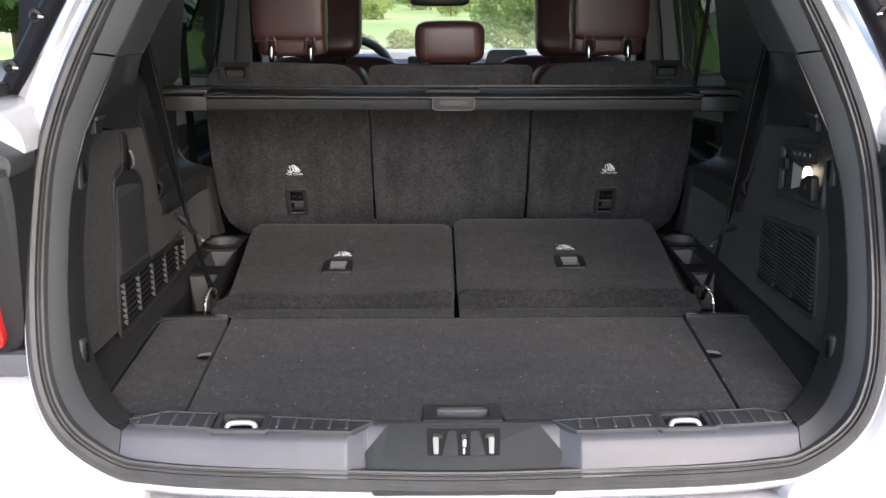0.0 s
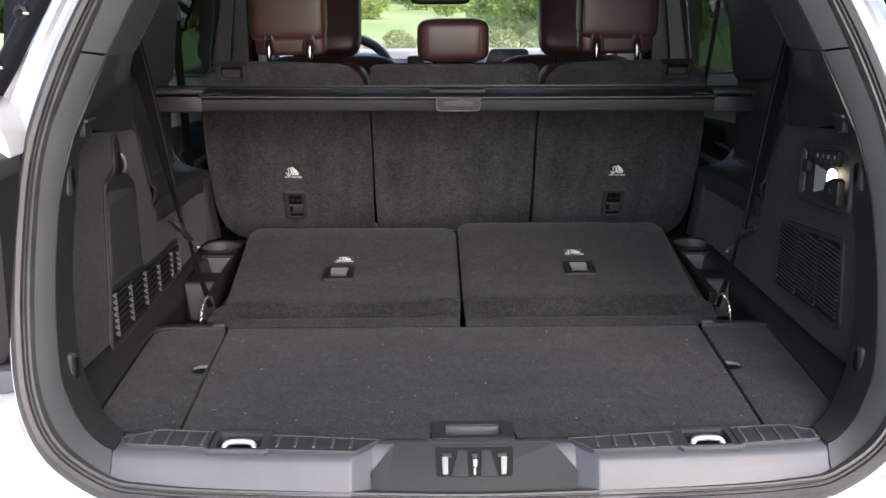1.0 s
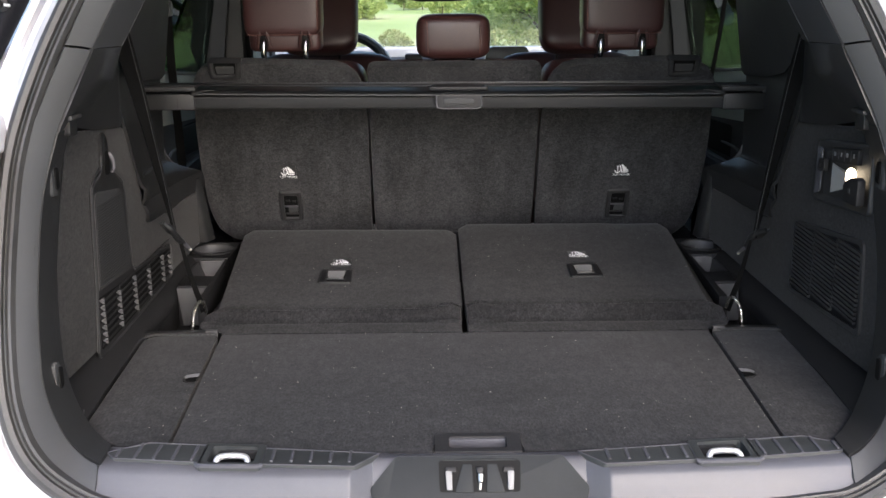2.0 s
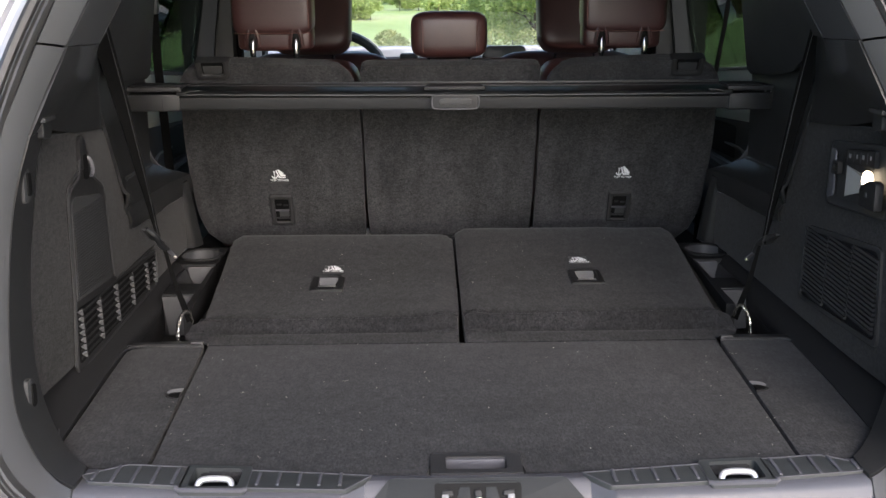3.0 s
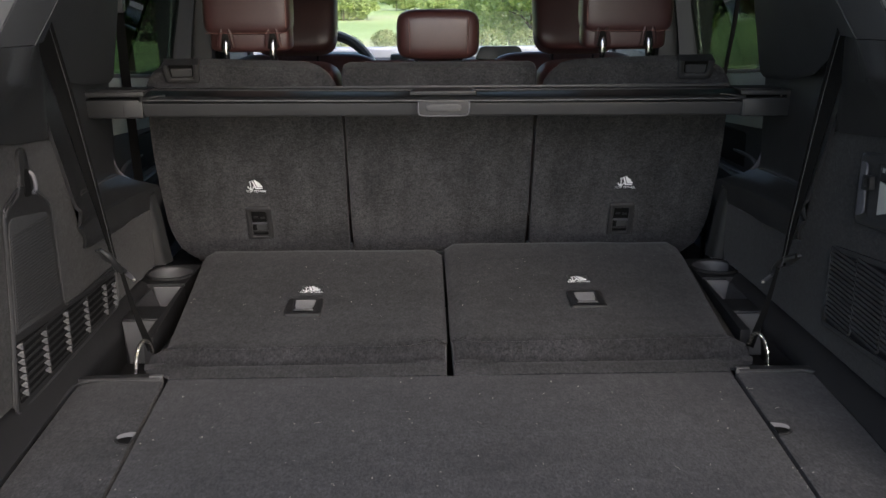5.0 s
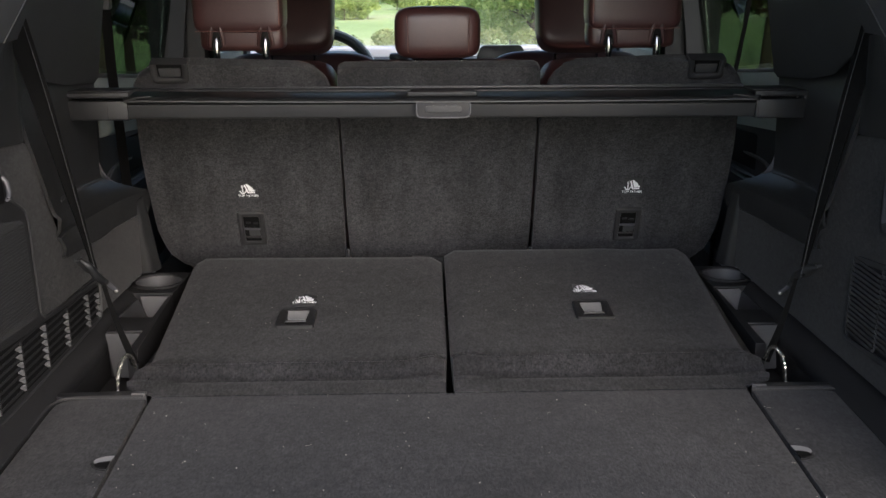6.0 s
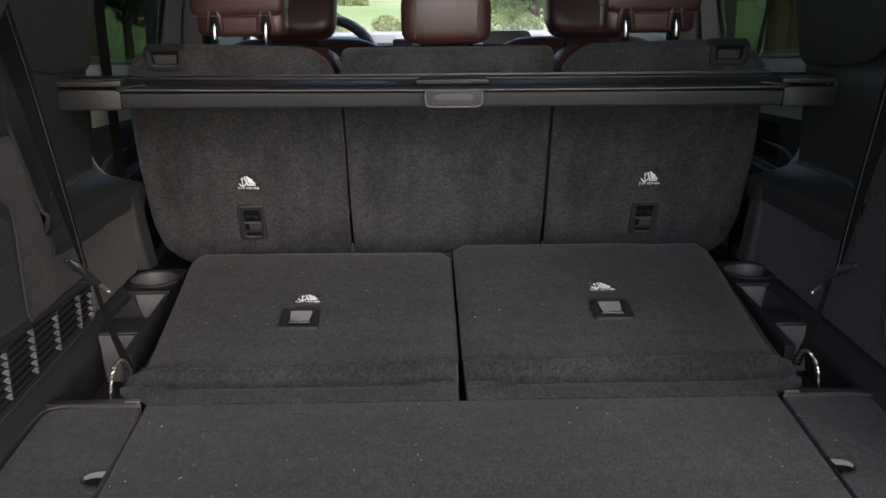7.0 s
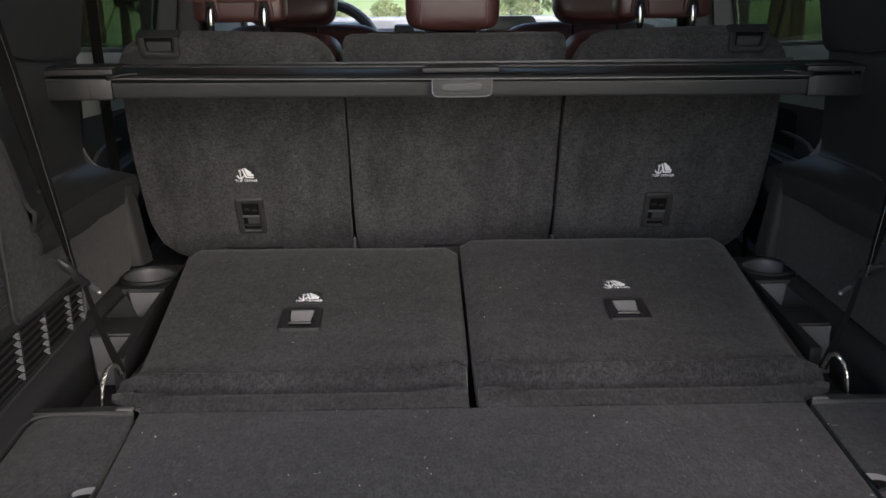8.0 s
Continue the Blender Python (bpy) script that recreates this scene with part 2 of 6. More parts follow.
def rounded(pts, r, n=5):
    """A polygon with its corners rounded; r one radius or one for each corner."""
    out, k = [], len(pts)
    for i, p in enumerate(pts):
        rr = r[i] if isinstance(r, (list, tuple)) else r
        p, a, b = Vector(p), Vector(pts[i - 1]), Vector(pts[(i + 1) % k])
        if rr <= 0:
            out.append(tuple(p))
            continue
        da, db = a - p, b - p
        d = min(rr, da.length * 0.48, db.length * 0.48)
        s, e = p + da.normalized() * d, p + db.normalized() * d
        for j in range(n + 1):
            t = j / n
            out.append(tuple(s * (1 - t) ** 2 + p * 2 * t * (1 - t) + e * t * t))
    return out


def prism(bm, pts, axis, a, b, r=0.0, seg=2, m=None):
    """Extrudes a 2D outline along an axis from a to b. x: (y, z); y: (x, z); z: (x, y)."""
    def at(p, d):
        return {"x": (d, p[0], p[1]), "y": (p[0], d, p[1]), "z": (p[0], p[1], d)}[axis]
    lo, hi = [bm.verts.new(at(p, a)) for p in pts], [bm.verts.new(at(p, b)) for p in pts]
    n = len(pts)
    f1, f2 = bm.faces.new(lo), bm.faces.new(hi[::-1])
    for i in range(n):
        bm.faces.new((lo[i], hi[i], hi[(i + 1) % n], lo[(i + 1) % n]))
    if m is not None:
        bmesh.ops.transform(bm, matrix=m, verts=lo + hi)
    bevelled(bm, list(f1.edges) + list(f2.edges), r, seg)
    return bm


def frame_prism(bm, outer, inner, axis, a, b, m=None):
    """A frame between two outlines of the same count."""
    def at(p, d):
        return {"x": (d, p[0], p[1]), "y": (p[0], d, p[1]), "z": (p[0], p[1], d)}[axis]
    rings = [[bm.verts.new(at(p, d)) for p in q] for q, d in ((outer, a), (outer, b), (inner, b), (inner, a))]
    n = len(outer)
    for k in range(4):
        p, q = rings[k], rings[(k + 1) % 4]
        for i in range(n):
            bm.faces.new((p[i], p[(i + 1) % n], q[(i + 1) % n], q[i]))
    if m is not None:
        bmesh.ops.transform(bm, matrix=m, verts=[v for r in rings for v in r])
    return bm


def loft(bm, rings, cap=True, loop=False):
    vs = [[bm.verts.new(p) for p in r] for r in rings]
    n = len(rings[0])
    pairs = list(zip(vs, vs[1:])) + ([(vs[-1], vs[0])] if loop else [])
    for p, q in pairs:
        for i in range(n):
            bm.faces.new((p[i], p[(i + 1) % n], q[(i + 1) % n], q[i]))
    if cap and not loop:
        bm.faces.new(vs[0])
        bm.faces.new(vs[-1][::-1])
    return bm


def curve(pts, n=8, closed=False):
    """Catmull-Rom through the points."""
    P = [Vector(p) for p in pts]
    k, out = len(P), []
    for i in range(k if closed else k - 1):
        p1, p2 = P[i], P[(i + 1) % k]
        p0 = P[i - 1] if closed or i else p1 * 2 - p2
        p3 = P[(i + 2) % k] if closed or i + 2 < k else p2 * 2 - p1
        for j in range(n):
            t = j / n
            out.append(0.5 * (2 * p1 + (p2 - p0) * t + (2 * p0 - 5 * p1 + 4 * p2 - p3) * t * t + (3 * p1 - p0 - 3 * p2 + p3) * t ** 3))
    if not closed:
        out.append(P[-1])
    return out


def tube(bm, pts, r, n=10, flat=1.0, side=None):
    """A round or flattened rod along points; side: the direction of its width."""
    pts, rings = [Vector(p) for p in pts], []
    for i, p in enumerate(pts):
        t = (pts[min(i + 1, len(pts) - 1)] - pts[max(i - 1, 0)]).normalized()
        u = Vector(side) if side is not None else (Vector((0, 0, 1)) if abs(t.z) < 0.9 else Vector((1, 0, 0)))
        u = (u - t * u.dot(t)).normalized()
        w = t.cross(u)
        rr = r[i] if isinstance(r, (list, tuple)) else r
        rings.append([p + u * rr * math.cos(2 * math.pi * k / n) + w * rr * flat * math.sin(2 * math.pi * k / n) for k in range(n)])
    return loft(bm, rings)


def strap(bm, pts, width, thick, side):
    """A flat belt: a thin rectangle swept along points; width and side one value or one a point."""
    pts, rings = [Vector(p) for p in pts], []
    for i, p in enumerate(pts):
        t = (pts[min(i + 1, len(pts) - 1)] - pts[max(i - 1, 0)]).normalized()
        u = Vector(side[i] if isinstance(side, list) else side)
        u = (u - t * u.dot(t)).normalized()
        w = t.cross(u)
        h = (width[i] if isinstance(width, list) else width) / 2
        rings.append([p + u * a * h + w * b * thick / 2 for a, b in ((-1, -1), (1, -1), (1, 1), (-1, 1))])
    return loft(bm, rings)


def bezel(bm, outer, inner, a, b, r=0.0015):
    """A frame in the xy plane from z = a up to b with both top edges rounded off."""
    n = len(outer)
    def mix(p, q, k):
        d = math.hypot(q[0] - p[0], q[1] - p[1]) or 1.0
        return (p[0] + (q[0] - p[0]) * k / d, p[1] + (q[1] - p[1]) * k / d)
    rings = []
    for base, other, steps in ((outer, inner, ((0, a), (0, b - r), (r * 0.3, b - r * 0.3), (r, b))), (inner, outer, ((r, b), (r * 0.3, b - r * 0.3), (0, b - r), (0, a)))):
        for k, z in steps:
            rings.append([bm.verts.new((*mix(base[i], other[i], k), z)) for i in range(n)])
    for p, q in zip(rings, rings[1:] + rings[:1]):
        for i in range(n):
            bm.faces.new((p[i], p[(i + 1) % n], q[(i + 1) % n], q[i]))
    return bm


def cushion(bm, c, size, e=0.45, n=20, m=None, bulge=0.0):
    """A padded block: a superellipsoid."""
    def p(v, k):
        return math.copysign(abs(v) ** k, v)
    rings = []
    for i in range(1, n):
        a = -math.pi / 2 + math.pi * i / n
        rings.append([Vector((size[0] / 2 * p(math.cos(a), e) * p(math.cos(b), e), size[1] / 2 * p(math.cos(a), e) * p(math.sin(b), e),
                              size[2] / 2 * p(math.sin(a), e))) for b in (2 * math.pi * k / (2 * n) for k in range(2 * n))])
    mm = Matrix.Translation(c) @ (m if m is not None else Matrix.Identity(4))
    return loft(bm, [[mm @ q for q in r] for r in rings])


def sheet(bm, rows, thick):
    """A surface through rows of points, given thickness."""
    vs = [[bm.verts.new(p) for p in r] for r in rows]
    fs = []
    for p, q in zip(vs, vs[1:]):
        for i in range(len(p) - 1):
            fs.append(bm.faces.new((p[i], p[i + 1], q[i + 1], q[i])))
    bmesh.ops.recalc_face_normals(bm, faces=fs)
    bmesh.ops.solidify(bm, geom=fs, thickness=thick)
    return bm


def lathe(bm, prof, c, n=28, axis="z"):
    """A solid of revolution from (radius, height) pairs."""
    rings = []
    for r, h in prof:
        q = []
        for k in range(n):
            a = 2 * math.pi * k / n
            u, w = r * math.cos(a), r * math.sin(a)
            q.append(Vector(c) + Vector({"z": (u, w, h), "y": (u, h, w), "x": (h, u, w)}[axis]))
        rings.append(q)
    return loft(bm, rings)


def words(text, size, m):
    """A bmesh of flat lettering, 0.4 mm thick, centred at the pose m."""
    cu = bpy.data.curves.new("lettering", "FONT")
    cu.body, cu.size, cu.align_x, cu.extrude = text, size, "CENTER", 0.0002
    ob = new("lettering", cu)
    bpy.context.view_layer.update()
    me = bpy.data.meshes.new_from_object(ob.evaluated_get(bpy.context.evaluated_depsgraph_get()))
    bpy.data.objects.remove(ob)
    bm = B()
    bm.from_mesh(me)
    bpy.data.meshes.remove(me)
    bm.transform(m)
    return bm


def side_x(x, s):
    """The side trim stands a little nearer on the right."""
    return s * x * (0.98 if s > 0 else 1.0)


# ---- ground and distance ----
def ground_height(x, y):
    d = math.hypot(x * 0.6, max(y, 0) if y > 0 else y * 0.5)
    keys = ((0, 0), (9, 0), (25, -1.2), (45, -2.6), (120, -4.2), (200, -3.4), (320, -1.0), (420, 0.8), (800, 26), (1600, 80), (4000, 160))
    for (a, p), (b, q) in zip(keys, keys[1:]):
        if d <= b:
            t = (d - a) / (b - a)
            return p + (q - p) * t
    return keys[-1][1]


def build_ground():
    bm = B()
    line = sorted({0, *[s * v for s in (-1, 1) for v in (3, 6, 10, 15, 20, 28, 36, 46, 60, 80, 105, 140, 180, 240, 320, 420, 560, 800, 1100, 1600, 2400, 3500)]})
    grid = [[bm.verts.new((x, y, ground_height(x, y) + (noise.noise((x * 0.013, y * 0.013, 0)) * min(abs(x) + abs(y), 300) * 0.006))) for x in line] for y in line]
    for p, q in zip(grid, grid[1:]):
        for i in range(len(line) - 1):
            bm.faces.new((p[i], p[i + 1], q[i + 1], q[i]))
    return solo("ground", bm, MEADOW, "sunlit green meadow falling away and rising to hills", "meadow", "structure", angle=180)


build_ground()
# unseen neutral ground, added so the meadow's green bounce stays out of the car
bounce_bm = B()
prism(bounce_bm, rounded([(-7, -14), (7, -14), (7, 7), (-7, 7)], 1.5, 4), "z", -0.2, 0.04)
solo("bounce_ground", bounce_bm, GRAVEL, "unseen pale grey gravel, added for neutral bounce light", "gravel", "structure")


def leaf_cloud(blobs, count, size, seed):
    """Small bent leaves scattered through overlapping blobs: vertices and faces."""
    rng = np.random.default_rng(seed)
    vol = np.array([b[3] ** 2 for b in blobs])
    which = rng.choice(len(blobs), count, p=vol / vol.sum())
    d = rng.normal(size=(count, 3))
    d /= np.linalg.norm(d, axis=1)[:, None]
    rad = rng.uniform(0.55, 1.08, count) ** 0.6
    c = np.array([b[:3] for b in blobs])[which] + d * (np.array([b[3] for b in blobs])[which] * rad)[:, None] * np.array((1, 1, 0.8))
    u = rng.normal(size=(count, 3))
    u /= np.linalg.norm(u, axis=1)[:, None]
    w = np.cross(u, rng.normal(size=(count, 3)))
    w /= np.linalg.norm(w, axis=1)[:, None]
    s = (size * rng.uniform(0.6, 1.4, count))[:, None]
    v = np.stack([c - u * s, c + w * s * 0.5, c + u * s, c - w * s * 0.5], 1).reshape(-1, 3)
    f = np.arange(count * 4).reshape(-1, 4)
    return v, f


def build_tree(name, height, spread, leaves, leaf_size, material, seed, label):
    rng = random.Random(seed)
    ob = thing(name, (0, 0, 0), label, "tree" if name == "tree" else "bush")
    bm = B()
    lean = rng.uniform(-0.05, 0.05) * height
    trunk_h = height * (0.55 if name == "tree" else 0.35)
    tube(bm, [(0, 0, -0.3), (lean * 0.3, 0, trunk_h * 0.5), (lean, 0, trunk_h), (lean * 1.4, 0.1, height * 0.85)],
         [height * 0.03, height * 0.022, height * 0.014, height * 0.004], 8)
    blobs = []
    for k in range(13 if name == "tree" else 8):
        a, h = k * 2.4 + rng.uniform(-0.4, 0.4), rng.uniform(0.3, 0.95) if name == "tree" else rng.uniform(0.25, 0.8)
        reach = spread * (1.05 - abs(h - 0.5)) * rng.uniform(0.35, 0.8)
        tip = Vector((math.cos(a) * reach, math.sin(a) * reach, height * h))
        start = Vector((lean * h, 0, height * h * 0.7))
        tube(bm, [start, start.lerp(tip, 0.5) + Vector((0, 0, 0.1 * height * 0.3)), tip], [height * 0.01, height * 0.006, height * 0.002], 5)
        blobs.append((*tip, spread * rng.uniform(0.25, 0.45)))
    part("trunk", bm, BARK, ob)
    v, f = leaf_cloud(blobs, leaves, leaf_size, seed)
    me = bpy.data.meshes.new("crown")
    me.from_pydata(v.tolist(), [], f.tolist())
    me.materials.append(material)
    cr = new("crown", me)
    cr.parent = ob
    return ob


def plant(proto, spots, group):
    for i, (x, y, turn, size) in enumerate(spots):
        m = Matrix.Translation((x, y, ground_height(x, y) - 0.15)) @ Matrix.Rotation(turn, 4, "Z") @ Matrix.Diagonal((size, size, size, 1))
        if i == 0:
            proto.matrix_basis = m
            tagged(proto, group=group)
        else:
            c = copy_thing(proto, Matrix.Identity(4))
            c.matrix_basis = m


build = build_tree("tree", 7.5, 3.0, 9000, 0.13, LEAF, 3, "leafy green tree on the slope beyond the car")
plant(build, [(5.6, 48, 0.3, 1.15), (8.2, 52, 2.0, 1.2), (11.5, 50, 4.0, 1.1), (3.9, 60, 1.2, 0.8), (15.0, 55, 5.1, 1.2), (6.9, 45, 3.4, 1.1), (4.9, 53, 5.5, 1.0), (9.6, 46, 0.9, 1.05)], "trees on the slope")
bush = build_tree("bush", 2.6, 1.9, 5000, 0.08, LEAF_OLIVE, 8, "olive-green bush with pale shoots on the slope")
plant(bush, [(-4.6, 38, 0.0, 0.9), (-2.9, 36, 1.1, 0.75), (-3.7, 33, 2.7, 0.95), (-2.1, 42, 4.9, 0.9), (-1.2, 39, 2.3, 0.8), (0.6, 37, 3.1, 0.75), (2.2, 38, 4.4, 0.85), (-6.2, 40, 5.0, 0.95), (3.9, 35, 5.9, 0.8)], "bushes on the slope")
dark = build_tree("tree", 8.0, 3.4, 9000, 0.14, LEAF_DARK, 15, "dark green broadleaf tree beside the car")
plant(dark, [(-7.5, 13, 0.7, 0.9), (-5.6, 16, 1.9, 0.85), (-7.2, 20, 3.6, 0.9), (-9.2, 25, 5.2, 1.0), (5.6, 15, 0.4, 0.85), (7.4, 19, 2.4, 0.9), (9.4, 24, 4.3, 1.0), (12.5, 27, 5.7, 1.0), (-9.5, 17, 2.9, 1.0), (-13, 22, 0.0, 1.0), (-17, 27, 1.0, 1.1), (-12, 29, 2.0, 1.0), (-21, 33, 3.0, 1.2), (-16, 36, 4.0, 1.1), (-10.5, 34, 4.6, 0.9), (-25, 42, 5.4, 1.2),
             (24, 55, 0.5, 1.1), (31, 58, 1.5, 1.2), (38, 64, 2.5, 1.0)], "trees beside the car")
far = build_tree("tree", 5.0, 4.2, 2200, 0.36, LEAF, 21, "distant round green tree on the meadow")
plant(far, [(-15.5, 190, 2.6, 0.8), (-17.5, 194, 1.1, 0.7), (-13.0, 196, 5.2, 0.7), (-11.0, 192, 4.4, 0.75), (2.5, 205, 3.0, 0.9), (-22, 215, 4.2, 0.9), (9.0, 230, 5.0, 1.2), (-2.0, 250, 5.6, 1.1), (-4.6, 254, 0.4, 1.0),
            (-6.8, 249, 2.0, 0.9), (-26, 240, 0.8, 1.2), (-28.5, 262, 3.3, 1.1), (-11, 300, 2.2, 1.3), (-14, 306, 0.9, 1.2), (-18, 318, 3.9, 1.4), (-7, 312, 5.0, 1.2), (2.0, 330, 1.6, 1.3)], "distant trees on the meadow")


def build_house(x, y, w, d, h, roof, label):
    z = ground_height(x, y) - 0.3
    ob = thing("house", (x, y, z), label, "house", "distant houses")
    wall = part("wall", box(B(), (x - w / 2, y - d / 2, z), (x + w / 2, y + d / 2, z + h), 0.05), PLASTER, ob)
    bm = B()
    prism(bm, [(x - w / 2 - 0.5, z + h), (x + w / 2 + 0.5, z + h), (x, z + h + w * 0.4)], "y", y - d / 2 - 0.6, y + d / 2 + 0.6)
    part("roof", bm, roof, ob)
    for k in (-1, 1):
        part("window", box(B(), (x + k * w * 0.22 - 0.5, y - d / 2 - 0.06, z + h * 0.4), (x + k * w * 0.22 + 0.5, y - d / 2 - 0.01, z + h * 0.75), 0.02), GLOSS, wall)


build_house(-13.4, 199, 3.0, 2.6, 1.5, ROOF_RED, "small distant farmhouse with a red roof")
build_house(-5.5, 330, 5.0, 5.0, 2.4, ROOF_RED, "distant pale farmhouse among trees")
build_house(2.0, 360, 6.0, 5.0, 2.6, PLASTIC_GREY, "distant white house with a grey roof")


# ---- car body and cabin shell ----
SLOPE = 0.43
PHI = math.atan(SLOPE)
DEEP = Vector((0, math.cos(PHI), -math.sin(PHI)))
HALF = [(0.0, 0.732), (0.16, 0.735), (0.325, 0.739), (0.42, 0.745), (0.482, 0.756), (0.552, 0.799), (0.590, 0.863), (0.606, 0.957), (0.610, 1.067),
        (0.604, 1.173), (0.577, 1.274), (0.534, 1.377), (0.48, 1.48), (0.38, 1.57), (0.18, 1.61), (0.0, 1.615)]


def opening():
    """The rim of the tailgate opening, counter-clockwise seen from behind, in its sloping plane."""
    loop = [(side_x(x, 1), z) for x, z in HALF] + [(side_x(x, -1), z) for x, z in HALF[-2:0:-1]]
    return curve([(x, 0.03 + SLOPE * (z - 0.73), z) for x, z in loop], 6, True)


RIM = opening()


def swept_rim(bm, profile, width=lambda z: 1.0):
    """Sweeps (inward, deep) pairs round the opening."""
    n, rings = len(RIM), []
    for i, p in enumerate(RIM):
        t = (RIM[(i + 1) % n] - RIM[i - 1]).normalized()
        inward = DEEP.cross(t).normalized()
        if inward.dot(Vector((0, 0.15, 1.15)) - p) < 0:
            inward = -inward
        rings.append([p + inward * a * (width(p.z) if a < -0.005 else 1) + DEEP * b * (width(p.z) if a < -0.005 else 1) for a, b in profile])
    return loft(bm, rings, False, True)


def build_body():
    car = thing("car", (0, 2.2, 0), "white estate car body with its tailgate open", "car")
    def reach(z):
        """How far the painted flange shows: wide above the lamps, none beside them, narrow below."""
        if z > 1.15:
            return 0.13 + 0.87 * min(1.0, (z - 1.15) / 0.05)
        return 0.13 if z > 0.88 else 0.13 + 0.06 * min(1.0, (0.88 - z) / 0.14) ** 1.6
    bm = swept_rim(B(), [(0.004, 0.02), (0.004, 0.0), (-0.010, 0.004), (-0.020, 0.014), (-0.027, 0.014), (-0.033, 0.024), (-0.044, 0.030), (-0.052, 0.026), (-0.060, 0.034), (-0.074, 0.044), (-0.080, 0.070), (-0.10, 0.12), (-0.10, 0.17)], reach)
    part("opening_flange", bm, WHITE, car, "white painted pressed flange round the opening")
    bm = swept_rim(B(), [(0.0, 0.006), (-0.003, -0.004), (0.001, -0.010), (0.006, -0.012), (0.0115, -0.009), (0.0125, -0.003), (0.014, -0.003), (0.015, -0.008), (0.0172, -0.009), (0.0182, -0.004),
                         (0.0192, -0.004), (0.0206, -0.007), (0.0232, -0.007), (0.025, 0.000), (0.025, 0.02), (-0.004, 0.02), (-0.0065, 0.008), (-0.0065, 0.002), (-0.004, 0.0015), (-0.002, 0.004)])
    part("tailgate_seal", bm, RUBBER, car, "ribbed black rubber tailgate seal")
    # rear quarters, bumper, sides, roof, bonnet
    for s in (-1, 1):
        bm = B()
        prism(bm, rounded([(0.69, 0.0), (0.97, 0.0), (0.97, 1.2), (0.93, 1.26), (0.69, 1.26)], [0, 0, 0.05, 0.05, 0], 4), "y", 0.20, 1.15, 0.004,
              m=Matrix.Diagonal((s, 1, 1, 1)))
        part("rear_quarter", bm, WHITE, car)
        bm = B()
        prism(bm, [(0.42, 1.262), (1.1, 1.262), (1.1, 1.70), (0.56, 1.70)], "x", 0.655 * s, 0.712 * s, 0.004)
        part("quarter_panel", bm, STRUT, car, "black rear quarter panel")
        part("door_jamb", box(B(), (min(s * 0.664, s * 0.70), 1.115, 0.70), (max(s * 0.664, s * 0.70), 1.157, 1.66), 0.004), PLASTIC_DARK, car)
        part("inner_quarter", box(B(), (min(s * 0.668, s * 0.688), 0.22, 0.66), (max(s * 0.668, s * 0.688), 1.113, 1.26), 0.002), PLASTIC_DARK, car)
        bm = B()
        prism(bm, [(0.70, 1.16), (0.77, 1.92), (0.80, 3.2), (0.97, 3.2), (0.97, 1.16)], "z", 0.0, 1.11, 0.01, m=Matrix.Diagonal((s, 1, 1, 1)))
        part("door_skin", bm, WHITE, car)
        bm = B()
        prism(bm, [(3.2, 0.0), (5.0, 0.0), (5.0, 0.9), (3.2, 1.08)], "x", 0.75 * s, 0.97 * s, 0.03)
        part("front_wing", bm, WHITE, car)
    bm = B()
    prism(bm, rounded([(-0.16, 0.0), (0.2, 0.0), (0.2, 0.70), (0.03, 0.705), (-0.02, 0.69), (-0.13, 0.60), (-0.16, 0.5)], [0, 0, 0, 0.01, 0.04, 0.04, 0.04], 4), "x", -0.97, 0.97, 0.02)
    part("rear_bumper", bm, WHITE, car, "white painted rear bumper")
    for s in (-1, 1):
        bm = B()
        prism(bm, rounded([(0.44, 0.60), (0.97, 0.60), (0.97, 0.865), (0.603, 0.865), (0.572, 0.800), (0.510, 0.752), (0.44, 0.737)], [0, 0, 0.02, 0.006, 0.05, 0.05, 0.02], 5), "y", 0.026, 0.2, 0.006,
              m=Matrix.Diagonal((s, 1, 1, 1)))
        for v in bm.verts:
            v.co.y += SLOPE * max(0.0, v.co.z - 0.73)
        ledge = prism(B(), rounded([(0.602, 1.172), (0.606, 1.20), (0.640, 1.238), (0.80, 1.258), (0.80, 1.172)], [0.005, 0.02, 0.02, 0.01, 0.01], 4), "y", 0.17, 0.30, 0.010, m=Matrix.Diagonal((s, 1, 1, 1)))
        part("lamp_ledge", ledge, WHITE, car, "white painted ledge above the tail lamp")
        part("bumper_corner", bm, WHITE, car, "white bumper corner below the tail lamp")
    bm = B()
    prism(bm, [(0.36, 1.66), (2.4, 1.72), (2.4, 1.78), (0.9, 1.80), (0.3, 1.70)], "x", -0.80, 0.80, 0.01)
    part("roof", bm, WHITE, car)
    bm = B()
    prism(bm, rounded([(3.42, 0.95), (5.0, 0.80), (5.0, 0.86), (4.4, 1.04), (3.42, 1.135)], [0, 0, 0.05, 0.2, 0.02], 5), "x", -0.78, 0.78, 0.01)
    part("bonnet", bm, WHITE, car, "white bonnet beyond the windscreen")
    bm = B()
    prism(bm, [(3.2, 0.0), (5.0, 0.0), (5.0, 0.8), (3.2, 0.9)], "x", -0.745, 0.745)
    part("front_end", bm, WHITE, car)
    part("underbody", box(B(), (-0.69, 0.21, 0.0), (0.69, 3.19, 0.66), 0.01), PLASTIC_DARK, car)
    # windscreen and side glass
    bm = B()
    prism(bm, [(3.40, 1.13), (3.406, 1.13), (2.426, 1.70), (2.42, 1.70)], "x", -0.72, 0.72)
    w = part("windscreen", bm, GLASS_CLEAR, car)
    w.visible_shadow = False
